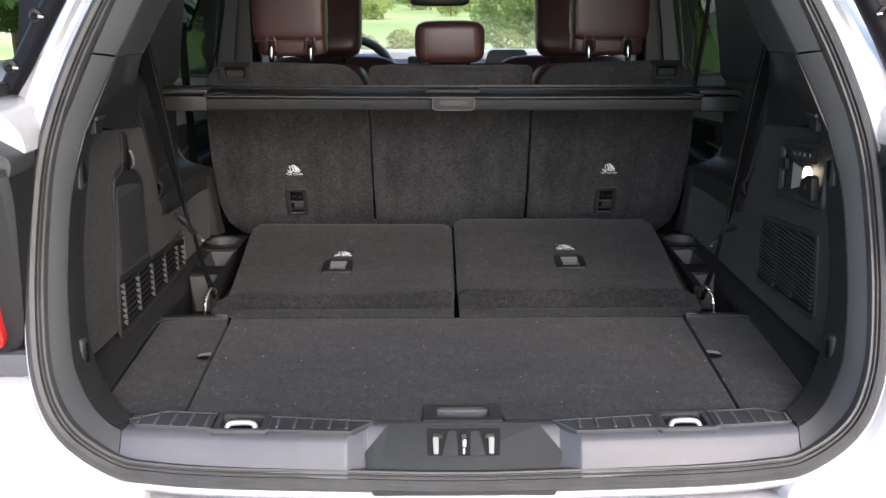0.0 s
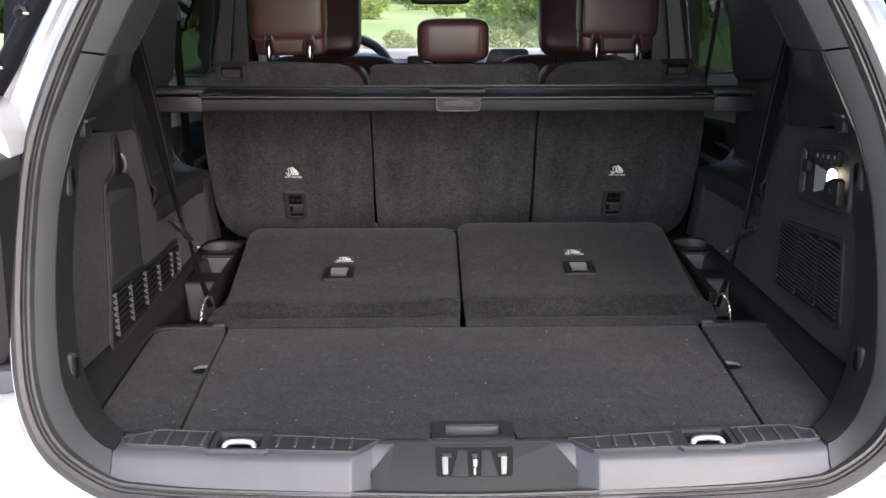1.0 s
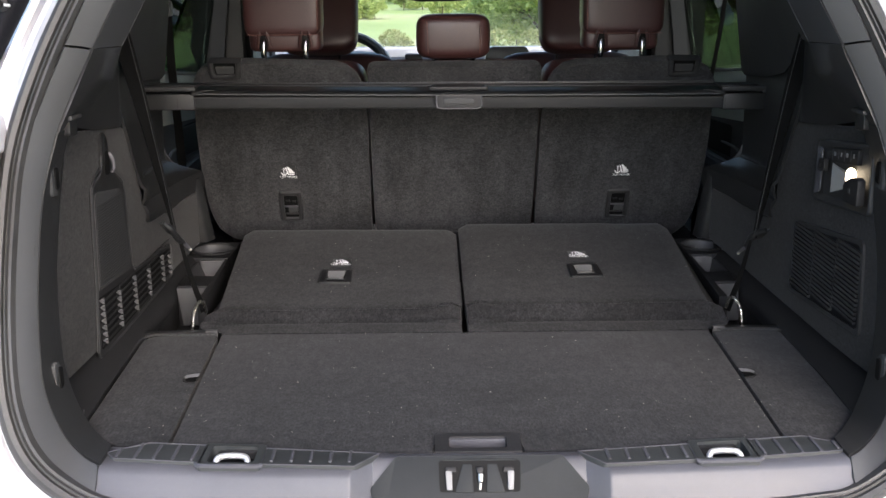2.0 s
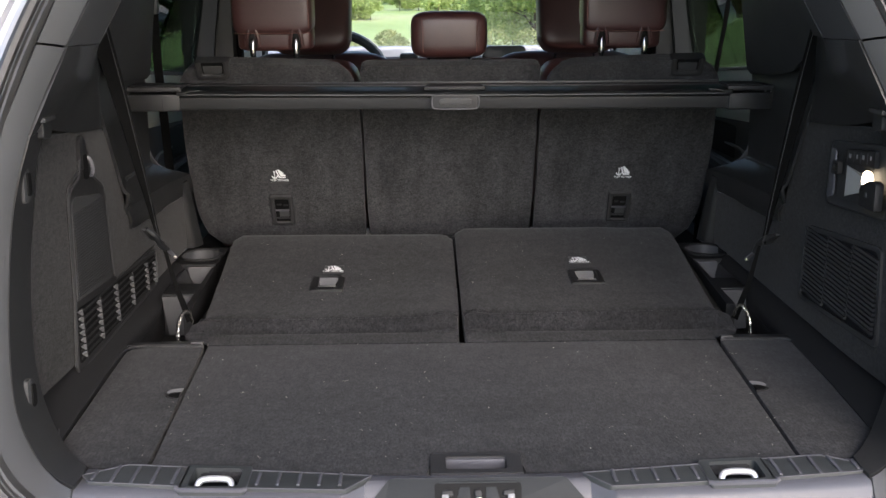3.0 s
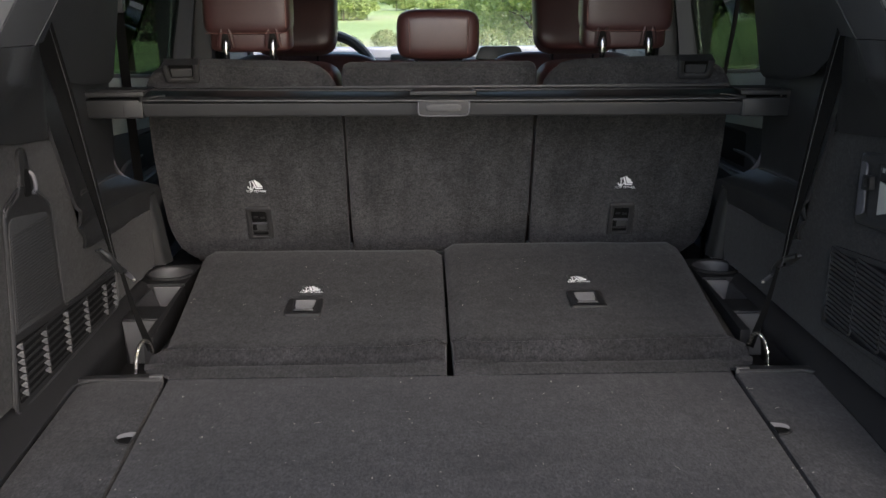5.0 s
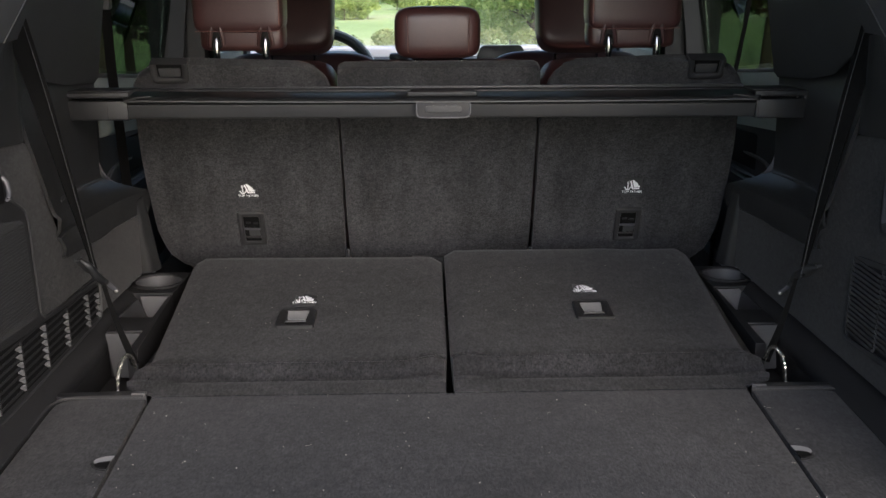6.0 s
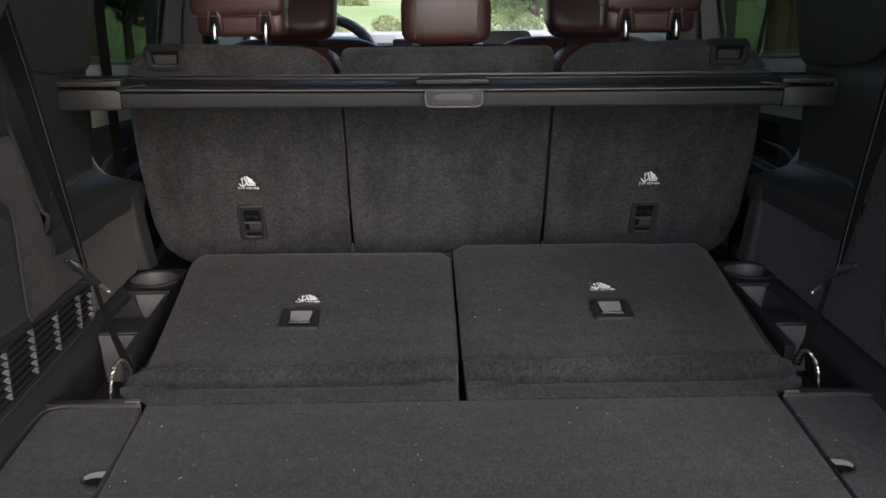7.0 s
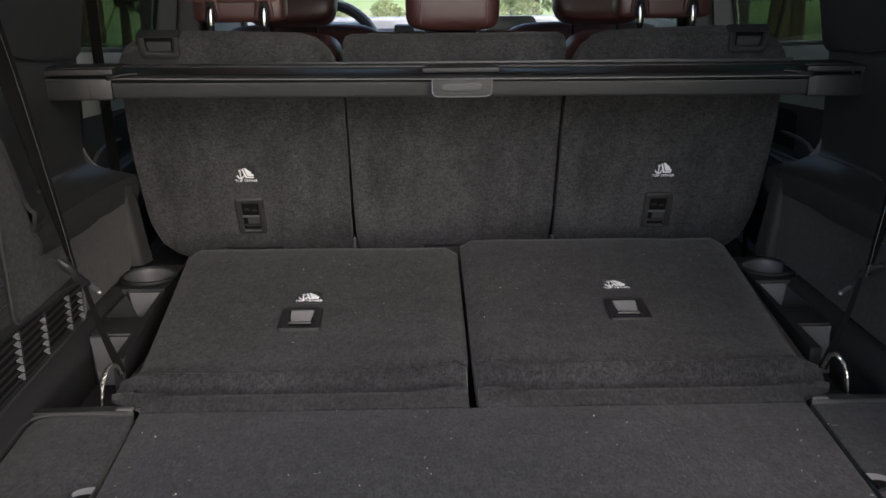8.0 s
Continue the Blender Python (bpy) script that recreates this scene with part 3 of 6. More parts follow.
    for s in (-1, 1):
        for y0, y1, name in ((1.16, 1.90, "rear_door_glass"), (2.06, 3.1, "front_door_glass")):
            bm = B()
            x0 = 0.745 if y0 < 2 else 0.80
            prism(bm, [(x0, 1.09), (x0 + 0.004, 1.09), (x0 - 0.116, 1.68), (x0 - 0.12, 1.68)], "y", y0, y1 if y0 < 2 else 2.9, m=Matrix.Diagonal((s, 1, 1, 1)))
            g = part(name, bm, GLASS_TINT if y0 < 2 else GLASS_SIDE, car)
            g.visible_shadow = False
        bm = B()
        tube(bm, [(s * 0.79, 3.3, 1.08), (s * 0.66, 2.45, 1.68)], 0.045, 8)
        part("a_pillar", bm, PLASTIC_GREY, car)
        bm = B()
        prism(bm, [(1.90, 1.0), (2.06, 1.0), (2.02, 1.70), (1.90, 1.70)], "x", s * 0.615, s * 0.765, 0.012)
        part("b_pillar", bm, QUARTER, car, "black centre pillar")
        part("window_frame", strap(B(), [(s * 0.700, 1.885, 1.10), (s * 0.684, 1.888, 1.25), (s * 0.655, 1.890, 1.45), (s * 0.630, 1.892, 1.66)], 0.040, 0.012, (1, 0, 0)), PILLAR, car, "dark grey window frame")
        part("pillar_belt", box(B(), (min(s * 0.600, s * 0.6145), 1.935, 1.0), (max(s * 0.600, s * 0.6145), 1.975, 1.60), 0.003), WEBBING, car, "black belt on the centre pillar")
        bm = B()
        tube(bm, [(s * 0.735, 1.885, 1.16), (s * 0.675, 1.885, 1.62)], 0.003, 6)
        part("window_edge_trim", bm, ALU, car, "bright strip at the pillar edge")
    return car


build_body()


def build_tail_lamp():
    ob = thing("tail_lamp", (-0.70, 0.14, 0.872), "tail lamp with black housing and red lens", "tail lamp", "tail lamps")
    bm = B()
    prism(bm, rounded([(-0.618, 0.900), (-0.611, 0.95), (-0.604, 1.12), (-0.612, 1.17), (-0.90, 1.17), (-0.90, 0.900)], [0.02, 0.02, 0.02, 0.01, 0.03, 0.03], 4), "y", 0.12, 0.20, 0.012)
    part("housing", bm, PLASTIC_DARK, ob)
    part("lower_bracket", prism(B(), rounded([(-0.603, 0.873), (-0.605, 0.8985), (-0.90, 0.8985), (-0.90, 0.866), (-0.62, 0.866)], 0.004, 3), "y", 0.112, 0.20, 0.004), PLASTIC_SILL, ob, "grey bracket below the lamp")
    bm = B()
    prism(bm, rounded([(-0.634, 0.906), (-0.640, 0.95), (-0.660, 1.10), (-0.88, 1.12), (-0.88, 0.906)], 0.02, 4), "y", 0.105, 0.125, 0.008)
    part("lens", bm, RED_LENS, ob, "red lens")
    bm = B()
    prism(bm, rounded([(-0.606, 1.145), (-0.602, 1.172), (-0.66, 1.205), (-0.72, 1.15)], 0.01, 3), "y", 0.12, 0.20, 0.006)
    part("upper_cap", bm, PLASTIC_GREY, ob)
    c = copy_thing(ob, Matrix.Translation((0.69, 0.14, 0.872)))
    c.scale = (-1, 1, 1)


build_tail_lamp()


def build_strut(s):
    ob = thing("gas_strut", (s * 0.63, 0.2, 1.26), "black tailgate gas strut with ball studs", "gas strut", "tailgate gas struts")
    a, b = Vector((s * 0.671, 0.30, 1.250)), Vector((s * 0.526, 0.30, 1.484))
    t = (b - a).normalized()
    part("cylinder", tube(B(), [a, a + t * 0.2], 0.0150, 16), STRUT, ob)
    part("rod", tube(B(), [a + t * 0.2, b], 0.006, 10), STEEL, ob)
    for p in (a.lerp(b, 0.14) + Vector((-s * -0.010, 0, 0)), a.lerp(b, 0.45) + Vector((s * 0.010, 0, 0))):
        bm = B()
        lathe(bm, [(0.001, -0.030), (0.003, -0.026), (0.004, -0.020), (0.005, -0.016), (0.010, -0.014), (0.011, 0.0), (0.001, 0.0)], p + Vector((0, -0.004, 0)), 16, "y")
        part("ball_stud", bm, PLASTIC_DARK, ob)
        part("stud_pin", tube(B(), [p + Vector((-s * 0.006, -0.022, -0.001)), p + Vector((-s * 0.0135, -0.021, -0.002))], 0.0019, 8), ALU, ob, "bright stud pin")


build_strut(-1)
build_strut(1)


def build_tailgate():
    ob = thing("tailgate", (0, 0.38, 1.70), "white tailgate raised open overhead", "tailgate")
    def z(y):
        return 1.70 + (0.36 - y) * 0.30
    part("outer_panel", prism(B(), [(0.36, z(0.36) + 0.03), (-0.80, z(-0.80) + 0.03), (-0.84, z(-0.84) + 0.0), (-0.80, z(-0.8) + 0.06), (-0.2, z(-0.2) + 0.10), (0.36, z(0.36) + 0.08)], "x", -0.76, 0.76, 0.01), WHITE, ob)
    part("inner_trim", prism(B(), [(0.33, z(0.33) - 0.01), (-0.77, z(-0.77) - 0.02), (-0.79, z(-0.79) + 0.028), (0.35, z(0.35) + 0.028)], "x", -0.70, 0.70, 0.01), PLASTIC_GREY, ob)


build_tailgate()

# cabin linings
bm = B()
prism(bm, [(0.36, 1.62), (2.45, 1.64), (2.45, 1.66), (0.36, 1.655)], "x", -0.72, 0.72, 0.003)
solo("ceiling", bm, HEADLINER, "light grey cloth headliner under the roof", "headliner", "structure")
solo("cabin_floor", box(B(), (-0.69, 1.18, 0.66), (0.69, 3.2, 0.70), 0.005), CARPET, "black carpeted cabin floor", "floor", "structure")
solo("cargo_base", box(B(), (-0.635, 0.17, 0.66), (0.635, 1.17, 0.70), 0.003), PLASTIC_DARK, "black load-space base under the floor panels", "floor", "structure")


def build_door(s):
    ob = thing("rear_door", (s * 0.7, 1.6, 0.7), "closed rear door lining, grey upper over black lower", "car door", "rear door linings")
    def plan(x0):
        return [(x0, 1.16), (x0 + 0.06, 1.90), (x0 + 0.085, 1.90), (x0 + 0.025, 1.16)]
    mm = Matrix.Diagonal((s, 1, 1, 1))
    def falling(bm_):
        for v in bm_.verts:
            v.co.z -= (v.co.y - 1.16) * 0.085
        return bm_
    part("upper_trim", falling(prism(B(), plan(0.672), "z", 1.075, 1.195, 0.006, m=mm)), DOOR_TRIM, ob, "grey-green upper door trim")
    part("window_seal", falling(prism(B(), plan(0.668), "z", 1.195, 1.203, 0.003, m=mm)), PLASTIC_SILL, ob, "grey window seal strip")
    part("lower_panel", prism(B(), plan(0.675), "z", 0.70, 1.074, 0.004, m=mm), PLASTIC_DARK, ob)
    part("armrest", loft(B(), [[(s * x, y, z + (1.2 - y) * 0.03) for x, z in ((0.70 + o, 0.915), (0.672 + o, 0.925), (0.668 + o, 0.945), (0.676 + o, 0.957), (0.70 + o, 0.962))] for y, o in ((1.17, 0.0), (1.4, 0.012), (1.6, 0.03), (1.85, 0.05))]), PLASTIC, ob)
    part("armrest_edge", tube(B(), curve([(s * 0.668, 1.22, 0.965), (s * 0.680, 1.40, 0.952), (s * 0.697, 1.62, 0.944)], 6), 0.0035, 6), TRAY, ob, "satin grey edge of the door armrest")
    # black plate paints the shade of the pull recess
    part("pull_recess", prism(B(), rounded([(1.30, 0.968), (1.85, 0.955), (1.85, 1.02), (1.34, 1.045)], 0.02, 4), "x", s * 0.690, s * 0.705, 0.003), SHADE_BLACK, ob)
    part("accent_strip", tube(B(), curve([(s * 0.664, 1.165, 0.985), (s * 0.682, 1.27, 0.998), (s * 0.693, 1.42, 0.995), (s * 0.712, 1.70, 0.985)], 6), 0.0042, 6), TRAY, ob, "satin grey accent strip")
    bm = tube(B(), curve([(s * 0.66, 1.06, 1.13), (s * 0.665, 1.075, 1.03), (s * 0.66, 1.12, 0.985), (s * 0.655, 1.2, 0.97)], 6), 0.009, 8)
    part("door_seal", bm, RUBBER, ob, "black rubber door seal")
    front = thing("front_door", (s * 0.75, 2.6, 0.7), "closed front door lining in black plastic", "car door", "front door linings")
    part("door_panel", box(B(), (0.745, 2.07, 0.70), (0.79, 3.15, 1.15), 0.01, m=mm), PLASTIC, front)
    mirror = thing("door_mirror", (s * 0.9, 2.98, 1.15), "dark exterior door mirror", "mirror", "exterior mirrors")
    part("housing", cushion(B(), (s * 0.96, 3.0, 1.16), (0.16, 0.10, 0.11), 0.6), GLOSS, mirror)
    part("mirror_glass", box(B(), (s * 0.96 - 0.06, 2.944, 1.125), (s * 0.96 + 0.06, 2.951, 1.20), 0.002), GLOSS, mirror)
    part("foot", box(B(), (s * 0.86 - 0.09, 2.97, 1.09), (s * 0.86 + 0.03, 3.03, 1.14), 0.01), GLOSS, mirror)


build_door(-1)
build_door(1)


# ---- load floor and sill ----
FLOOR = 0.80


def build_floor():
    ob = thing("load_floor", (0, 0.3, 0.70), "black felt load-floor panel with dust and lint", "floor panel")
    bm = B()
    prism(bm, [(-0.400, 0.128), (-0.30, 0.112), (-0.056, 0.100), (-0.056, 0.150), (0.056, 0.150), (0.056, 0.100), (0.30, 0.112), (0.400, 0.128), (0.4215, 0.548), (-0.4215, 0.548)],
          "z", FLOOR - 0.018, FLOOR, 0.004)
    part("panel", bm, CARPET, ob)
    bm = B()
    frame_prism(bm, rounded([(-0.0558, 0.0985), (0.0558, 0.0985), (0.0558, 0.1495), (-0.0558, 0.1495)], [0.002, 0.002, 0.008, 0.008], 3),
                rounded([(-0.038, 0.108), (0.038, 0.108), (0.038, 0.140), (-0.038, 0.140)], 0.006, 3), "z", FLOOR - 0.03, FLOOR + 0.003)
    h = part("handle_frame", bm, PLASTIC, ob, "black plastic lift-handle frame")
    bm = box(B(), (-0.0375, 0.108, FLOOR - 0.022), (0.0375, 0.1395, FLOOR - 0.014), 0.003)
    part("handle_plate", bm, PLASTIC, h)
    part("handle_lip", box(B(), (-0.037, 0.1355, FLOOR - 0.012), (0.037, 0.1395, FLOOR + 0.001), 0.0015), PLASTIC_SILL, h)
    part("bearer", box(B(), (-0.40, 0.14, 0.70), (0.40, 0.54, FLOOR - 0.0182), 0.004), PLASTIC_DARK, ob)


build_floor()


def build_lid(s):
    ob = thing("storage_lid", (s * 0.475, 0.35, 0.70), "felt-covered side storage lid with a finger hole", "storage lid", "side storage lids")
    mm = Matrix.Diagonal((s, 1, 1, 1))
    pts = rounded([(0.404, 0.128), (0.470, 0.124), (0.531, 0.180), (0.549, 0.541), (0.4265, 0.541)], [0.003, 0.03, 0.01, 0.03, 0.003], 4)
    part("panel", prism(B(), pts, "z", FLOOR - 0.016, FLOOR, 0.003, m=mm), CARPET, ob)
    part("box_below", prism(B(), [(0.415, 0.17), (0.518, 0.19), (0.535, 0.53), (0.435, 0.53)], "z", 0.70, FLOOR - 0.0162, m=mm), PLASTIC_DARK, ob)
    def half(cy, rx, ry):
        return [(0.4165 + rx * math.cos(a), cy + ry * math.sin(a)) for a in (-math.pi / 2 + math.pi * k / 12 for k in range(13))]
    f = part("finger_hole", prism(B(), half(0.351, 0.0225, 0.018), "z", FLOOR - 0.003, FLOOR + 0.0012, 0.0, m=mm), PLASTIC_DARK, ob, "grey plastic finger hole")
    # pale half disc paints the lit far wall, black one the near shadow
    part("hole_wall", prism(B(), half(0.355, 0.0205, 0.0125), "z", FLOOR, FLOOR + 0.0020, 0.0, m=mm), LIGHT_GREY, f, "far wall of the finger hole, pale as if lit")
    part("hole_shadow", prism(B(), half(0.344, 0.0165, 0.0085), "z", FLOOR, FLOOR + 0.0026, 0.0, m=mm), SHADE_BLACK, f)
    part("hinge_strip", prism(B(), rounded([(0.4255, 0.543), (0.56, 0.543), (0.575, 0.556), (0.44, 0.562)], 0.004, 3), "z", FLOOR - 0.02, FLOOR + 0.004, 0.002, m=mm), QUARTER, ob, "black plastic hinge strip")
    lip = curve([(s * 0.432, 0.5430, FLOOR + 0.003), (s * 0.500, 0.5430, FLOOR + 0.003), (s * 0.530, 0.5410, FLOOR + 0.003), (s * 0.546, 0.528, FLOOR + 0.003), (s * 0.5505, 0.500, FLOOR + 0.003), (s * 0.549, 0.42, FLOOR + 0.002), (s * 0.5425, 0.30, FLOOR + 0.001)], 6)
    part("lid_lip", tube(B(), lip, 0.0022, 6), PLASTIC, ob, "rounded black lip round the lid")
    part("clip", box(B(), (0.428, 0.5435, FLOOR + 0.004), (0.448, 0.551, FLOOR + 0.0075), 0.001, m=mm), TRAY, ob, "grey plastic clip")


build_lid(-1)
build_lid(1)


def bow(x):
    return 0.022 * (x / 0.47) ** 2


def build_sill():
    ob = thing("sill_trim", (0, 0.08, 0.70), "charcoal plastic loading sill with ribbed treads", "sill trim")
    def section(x):
        a = abs(x)
        y, z = bow(x), 0.012 * (x / 0.47) ** 2
        k = min(1.0, max(0.0, (0.160 - a) / 0.025))
        top = 0.7865 if 0.279 < a < 0.343 else 0.800
        def mixed(p, q):
            return (x, p[0] + (q[0] - p[0]) * k, p[1] + (q[1] - p[1]) * k)
        return [(x, 0.066 + y, 0.70), mixed((0.034 + y * 0.6 - 0.005 * max(0, 1 - (x / 0.42) ** 2), 0.752 + z * 1.4 - 0.007 * max(0, 1 - (x / 0.42) ** 2)), (0.052, 0.742)), mixed((0.040 + y, 0.775 + z * 0.5), (0.060, 0.766)), mixed((0.046 + y, 0.792), (0.074, 0.785)),
                mixed((0.053 + y, 0.7985), (0.083, 0.797)), mixed((0.0665 + y, 0.800), (0.088, 0.800)), (x, 0.070 + y if k == 0 else 0.0885 + 0.001 * (1 - k), top), (x, 0.098 + y * 1.3, top), (x, 0.108 + y * 1.3, min(top, 0.795)), (x, 0.108 + y * 1.3, 0.70)]
    sides = [0.134, 0.136, 0.140, 0.145, 0.150, 0.155, 0.1585, 0.1605, 0.163, 0.17, 0.21, 0.25, 0.278, 0.2795, 0.31, 0.3425, 0.344, 0.38, 0.42, 0.45, 0.474]
    for s in (-1, 1):
        part("sill_body", loft(B(), [section(s * x) for x in sides]), PLASTIC_SILL, ob, "scuffed charcoal sill face", 40)
    part("sill_middle", loft(B(), [section(x) for x in (-0.1338, -0.05, 0.0, 0.05, 0.1338)]), PLASTIC_SILL, ob, "", 50)
    m = Matrix(((1, 0, 0, 0), (0, 0.598, -0.801, 0.0515), (0, 0.801, 0.598, 0.752), (0, 0, 0, 1)))
    bm = prism(B(), rounded([(-0.1245, -0.036), (0.1245, -0.036), (0.1365, 0.022), (0.1045, 0.0615), (-0.1045, 0.0615), (-0.1365, 0.022)], 0.003, 3), "z", -0.006, 0.005, 0.0015)
    bm.transform(m)
    cover = part("lock_cover", bm, LOCK, ob, "dark sloping tailgate lock cover")
    for s in (-1, 1):
        for j, (x0, x1, tip) in enumerate(((0.15, 0.272, 0.02), (0.348, 0.470, -0.045))):
            # ribbed tread pads on the sill top
            bm = B()
            if tip > 0:
                pts = [(x0 - 0.025, 0.094), (x0 + 0.005, 0.060), (x1, 0.068), (x1, 0.112)]
            else:
                pts = [(x0, 0.074), (x1 - 0.01, 0.088), (x1 + 0.004, 0.105), (x1 - 0.045, 0.131), (x0, 0.122)]
            mm = Matrix.Diagonal((s, 1, 1, 1))
            prism(bm, rounded(pts, 0.004, 2), "z", 0.796, 0.8035, 0.0015, m=mm)
            t = part("tread_pad", bm, TREAD, ob, "dark ribbed tread pad")
            bm = B()
            frame_prism(bm, pts, [(sum(q[0] for q in pts) / len(pts) * 0.03 + p[0] * 0.97, sum(q[1] for q in pts) / len(pts) * 0.06 + p[1] * 0.94) for p in pts], "z", 0.8035, 0.8045, m=mm)
            part("tread_border", bm, PLASTIC_SILL, t)
            n = 5
            for k in range(n):
                u = (k + 0.5) / n
                x = x0 + (x1 - x0) * u
                y0, y1 = 0.064 + bow(x) + 0.004, 0.097 + bow(x) * 1.2 + (0.008 if tip < 0 else 0.0)
                if tip < 0 and u > 0.7:
                    y1 -= 0.010 * (u - 0.6) * 5
                    y0 += 0.004
                part("rib", prism(B(), rounded([(x - 0.002, y0), (x + 0.002, y0), (x + 0.002, y1), (x - 0.002, y1)], 0.001, 2), "z", 0.803, 0.8052, 0.0006, m=mm), PLASTIC_SILL, t)
        # lashing eye in its recess
        bm = B()
        frame_prism(bm, rounded([(0.271, 0.060), (0.351, 0.064), (0.351, 0.126), (0.271, 0.120)], 0.006, 3), rounded([(0.2815, 0.072), (0.3405, 0.074), (0.3405, 0.118), (0.2815, 0.114)], 0.006, 3),
                    "z", 0.790, 0.8045, m=Matrix.Diagonal((s, 1, 1, 1)))
        part("eye_recess", bm, TREAD, ob, "black recess round the lashing eye")
        # black sheet on the recess floor stands in for its shade
        part("recess_floor", box(B(), (0.28, 0.071, 0.7866), (0.342, 0.119, 0.7885), 0.001, m=Matrix.Diagonal((s, 1, 1, 1))), SHADE_BLACK, ob)
        part("recess_lip", tube(B(), [(s * 0.270, 0.066, 0.804), (s * 0.275, 0.0625, 0.804), (s * 0.348, 0.0655, 0.804), (s * 0.353, 0.070, 0.804)], 0.003, 6), PLASTIC_SILL, ob)
        eye = curve([(s * 0.2905, 0.078, 0.7885), (s * 0.2905, 0.084, 0.797), (s * 0.297, 0.090, 0.8035), (s * 0.325, 0.090, 0.8035), (s * 0.3315, 0.084, 0.797), (s * 0.3315, 0.078, 0.7885)], 5)
        part("lashing_eye", tube(B(), eye, 0.0040, 10), ALU, ob, "silver lashing eye")
    # lock pocket in the sloping cover: x across, y up the slope, z out of it
    def inset(bm_, name, mat_, label=""):
        bm_.transform(m)
        return part(name, bm_, mat_, cover, label)
    # flat black plate: the pocket's depth of shade is put into its colour
    inset(prism(B(), rounded([(-0.0500, 0.0165), (0.0500, 0.0165), (0.0515, 0.0555), (-0.0515, 0.0555)], 0.004, 3), "z", 0.0, 0.0056), "lock_recess", SHADE_BLACK)
    inset(tube(B(), [(-0.046, 0.0562, 0.0052), (0.046, 0.0562, 0.0052)], 0.0016, 8), "pocket_lip", LOCK)
    for s in (-1, 1):
        web = rounded([(s * 0.0095, 0.0505), (s * 0.0215, 0.0505), (s * 0.0310, 0.0160), (s * 0.0080, 0.0160)], 0.0015, 2)
        inset(prism(B(), web, "z", 0.004, 0.0074, 0.0008), "lock_web", LOCK)
        bm = prism(B(), rounded([(s * 0.0345, 0.0185), (s * 0.0415, 0.0185), (s * 0.0430, 0.042), (s * 0.0345, 0.042)], 0.0018, 2), "z", 0.004, 0.0105, 0.0016)
        inset(bm, "guide_peg", LIGHT_GREY, "pale satin guide peg")
        inset(prism(B(), rounded([(s * 0.0290, 0.0400), (s * 0.0425, 0.0400), (s * 0.0425, 0.0470), (s * 0.0300, 0.0470)], 0.002, 2), "z", 0.004, 0.0095, 0.0016), "peg_cap", PLASTIC_DARK)
    inset(tube(B(), [(0, 0.0190, 0.006), (0.0, 0.0270, 0.0070), (0.0005, 0.0290, 0.0080), (0.0008, 0.0380, 0.0088)], [0.0016, 0.0020, 0.0034, 0.0036], 8), "striker", STEEL, "bright steel striker")
    inset(cushion(B(), (0.0, 0.043, 0.0075), (0.010, 0.010, 0.005), 0.7, 10), "striker_head", PLASTIC_DARK)


build_sill()


# ---- side trims ----
EDGE_IN = [(0.476, 0.045, 0.759), (0.510, 0.055, 0.778), (0.543, 0.072, 0.809), (0.566, 0.091, 0.852), (0.578, 0.109, 0.898), (0.589, 0.148, 0.99), (0.590, 0.190, 1.088),
           (0.587, 0.213, 1.142), (0.580, 0.233, 1.189), (0.563, 0.253, 1.238), (0.539, 0.278, 1.300)]
CREASE = [(0.474, 0.078, 0.799), (0.502, 0.095, 0.803), (0.530, 0.112, 0.820), (0.552, 0.126, 0.858), (0.562, 0.138, 0.900), (0.571, 0.173, 0.985), (0.572, 0.214, 1.084),
          (0.567, 0.238, 1.138), (0.556, 0.260, 1.190), (0.540, 0.279, 1.236), (0.515, 0.303, 1.295)]
EDGE_OUT = [(0.474, 0.122, 0.801), (0.500, 0.150, 0.802), (0.537, 0.195, 0.812), (0.563, 0.222, 0.850), (0.576, 0.240, 0.900), (0.580, 0.262, 0.99), (0.580, 0.302, 1.09),
            (0.580, 0.325, 1.14), (0.574, 0.352, 1.187), (0.548, 0.365, 1.236), (0.500, 0.379, 1.295)]
UP_IN = [(0.538, 0.279, 1.303), (0.505, 0.314, 1.383), (0.458, 0.353, 1.476), (0.366, 0.396, 1.578)]
UP_CREASE = [(0.514, 0.304, 1.298), (0.477, 0.338, 1.377), (0.43, 0.378, 1.47), (0.34, 0.42, 1.57)]
UP_OUT = [(0.499, 0.380, 1.298), (0.460, 0.415, 1.38), (0.42, 0.45, 1.47), (0.34, 0.49, 1.57)]


def lining(bm, a, b, s, bulge, thick=0.005, n=5):
    """A gently crowned strip between two edges."""
    A, Bb = curve(a, n), curve(b, n)
    rows = []
    for u in (0.0, 0.1, 0.3, 0.5, 0.7, 0.9, 1.0):
        k = 4 * u * (1 - u) * bulge
        rows.append([(side_x(p.lerp(q, u).x - k, s), p.lerp(q, u).y, p.lerp(q, u).z + k * 0.3) for p, q in zip(A, Bb)])
    return sheet(bm, rows, thick)


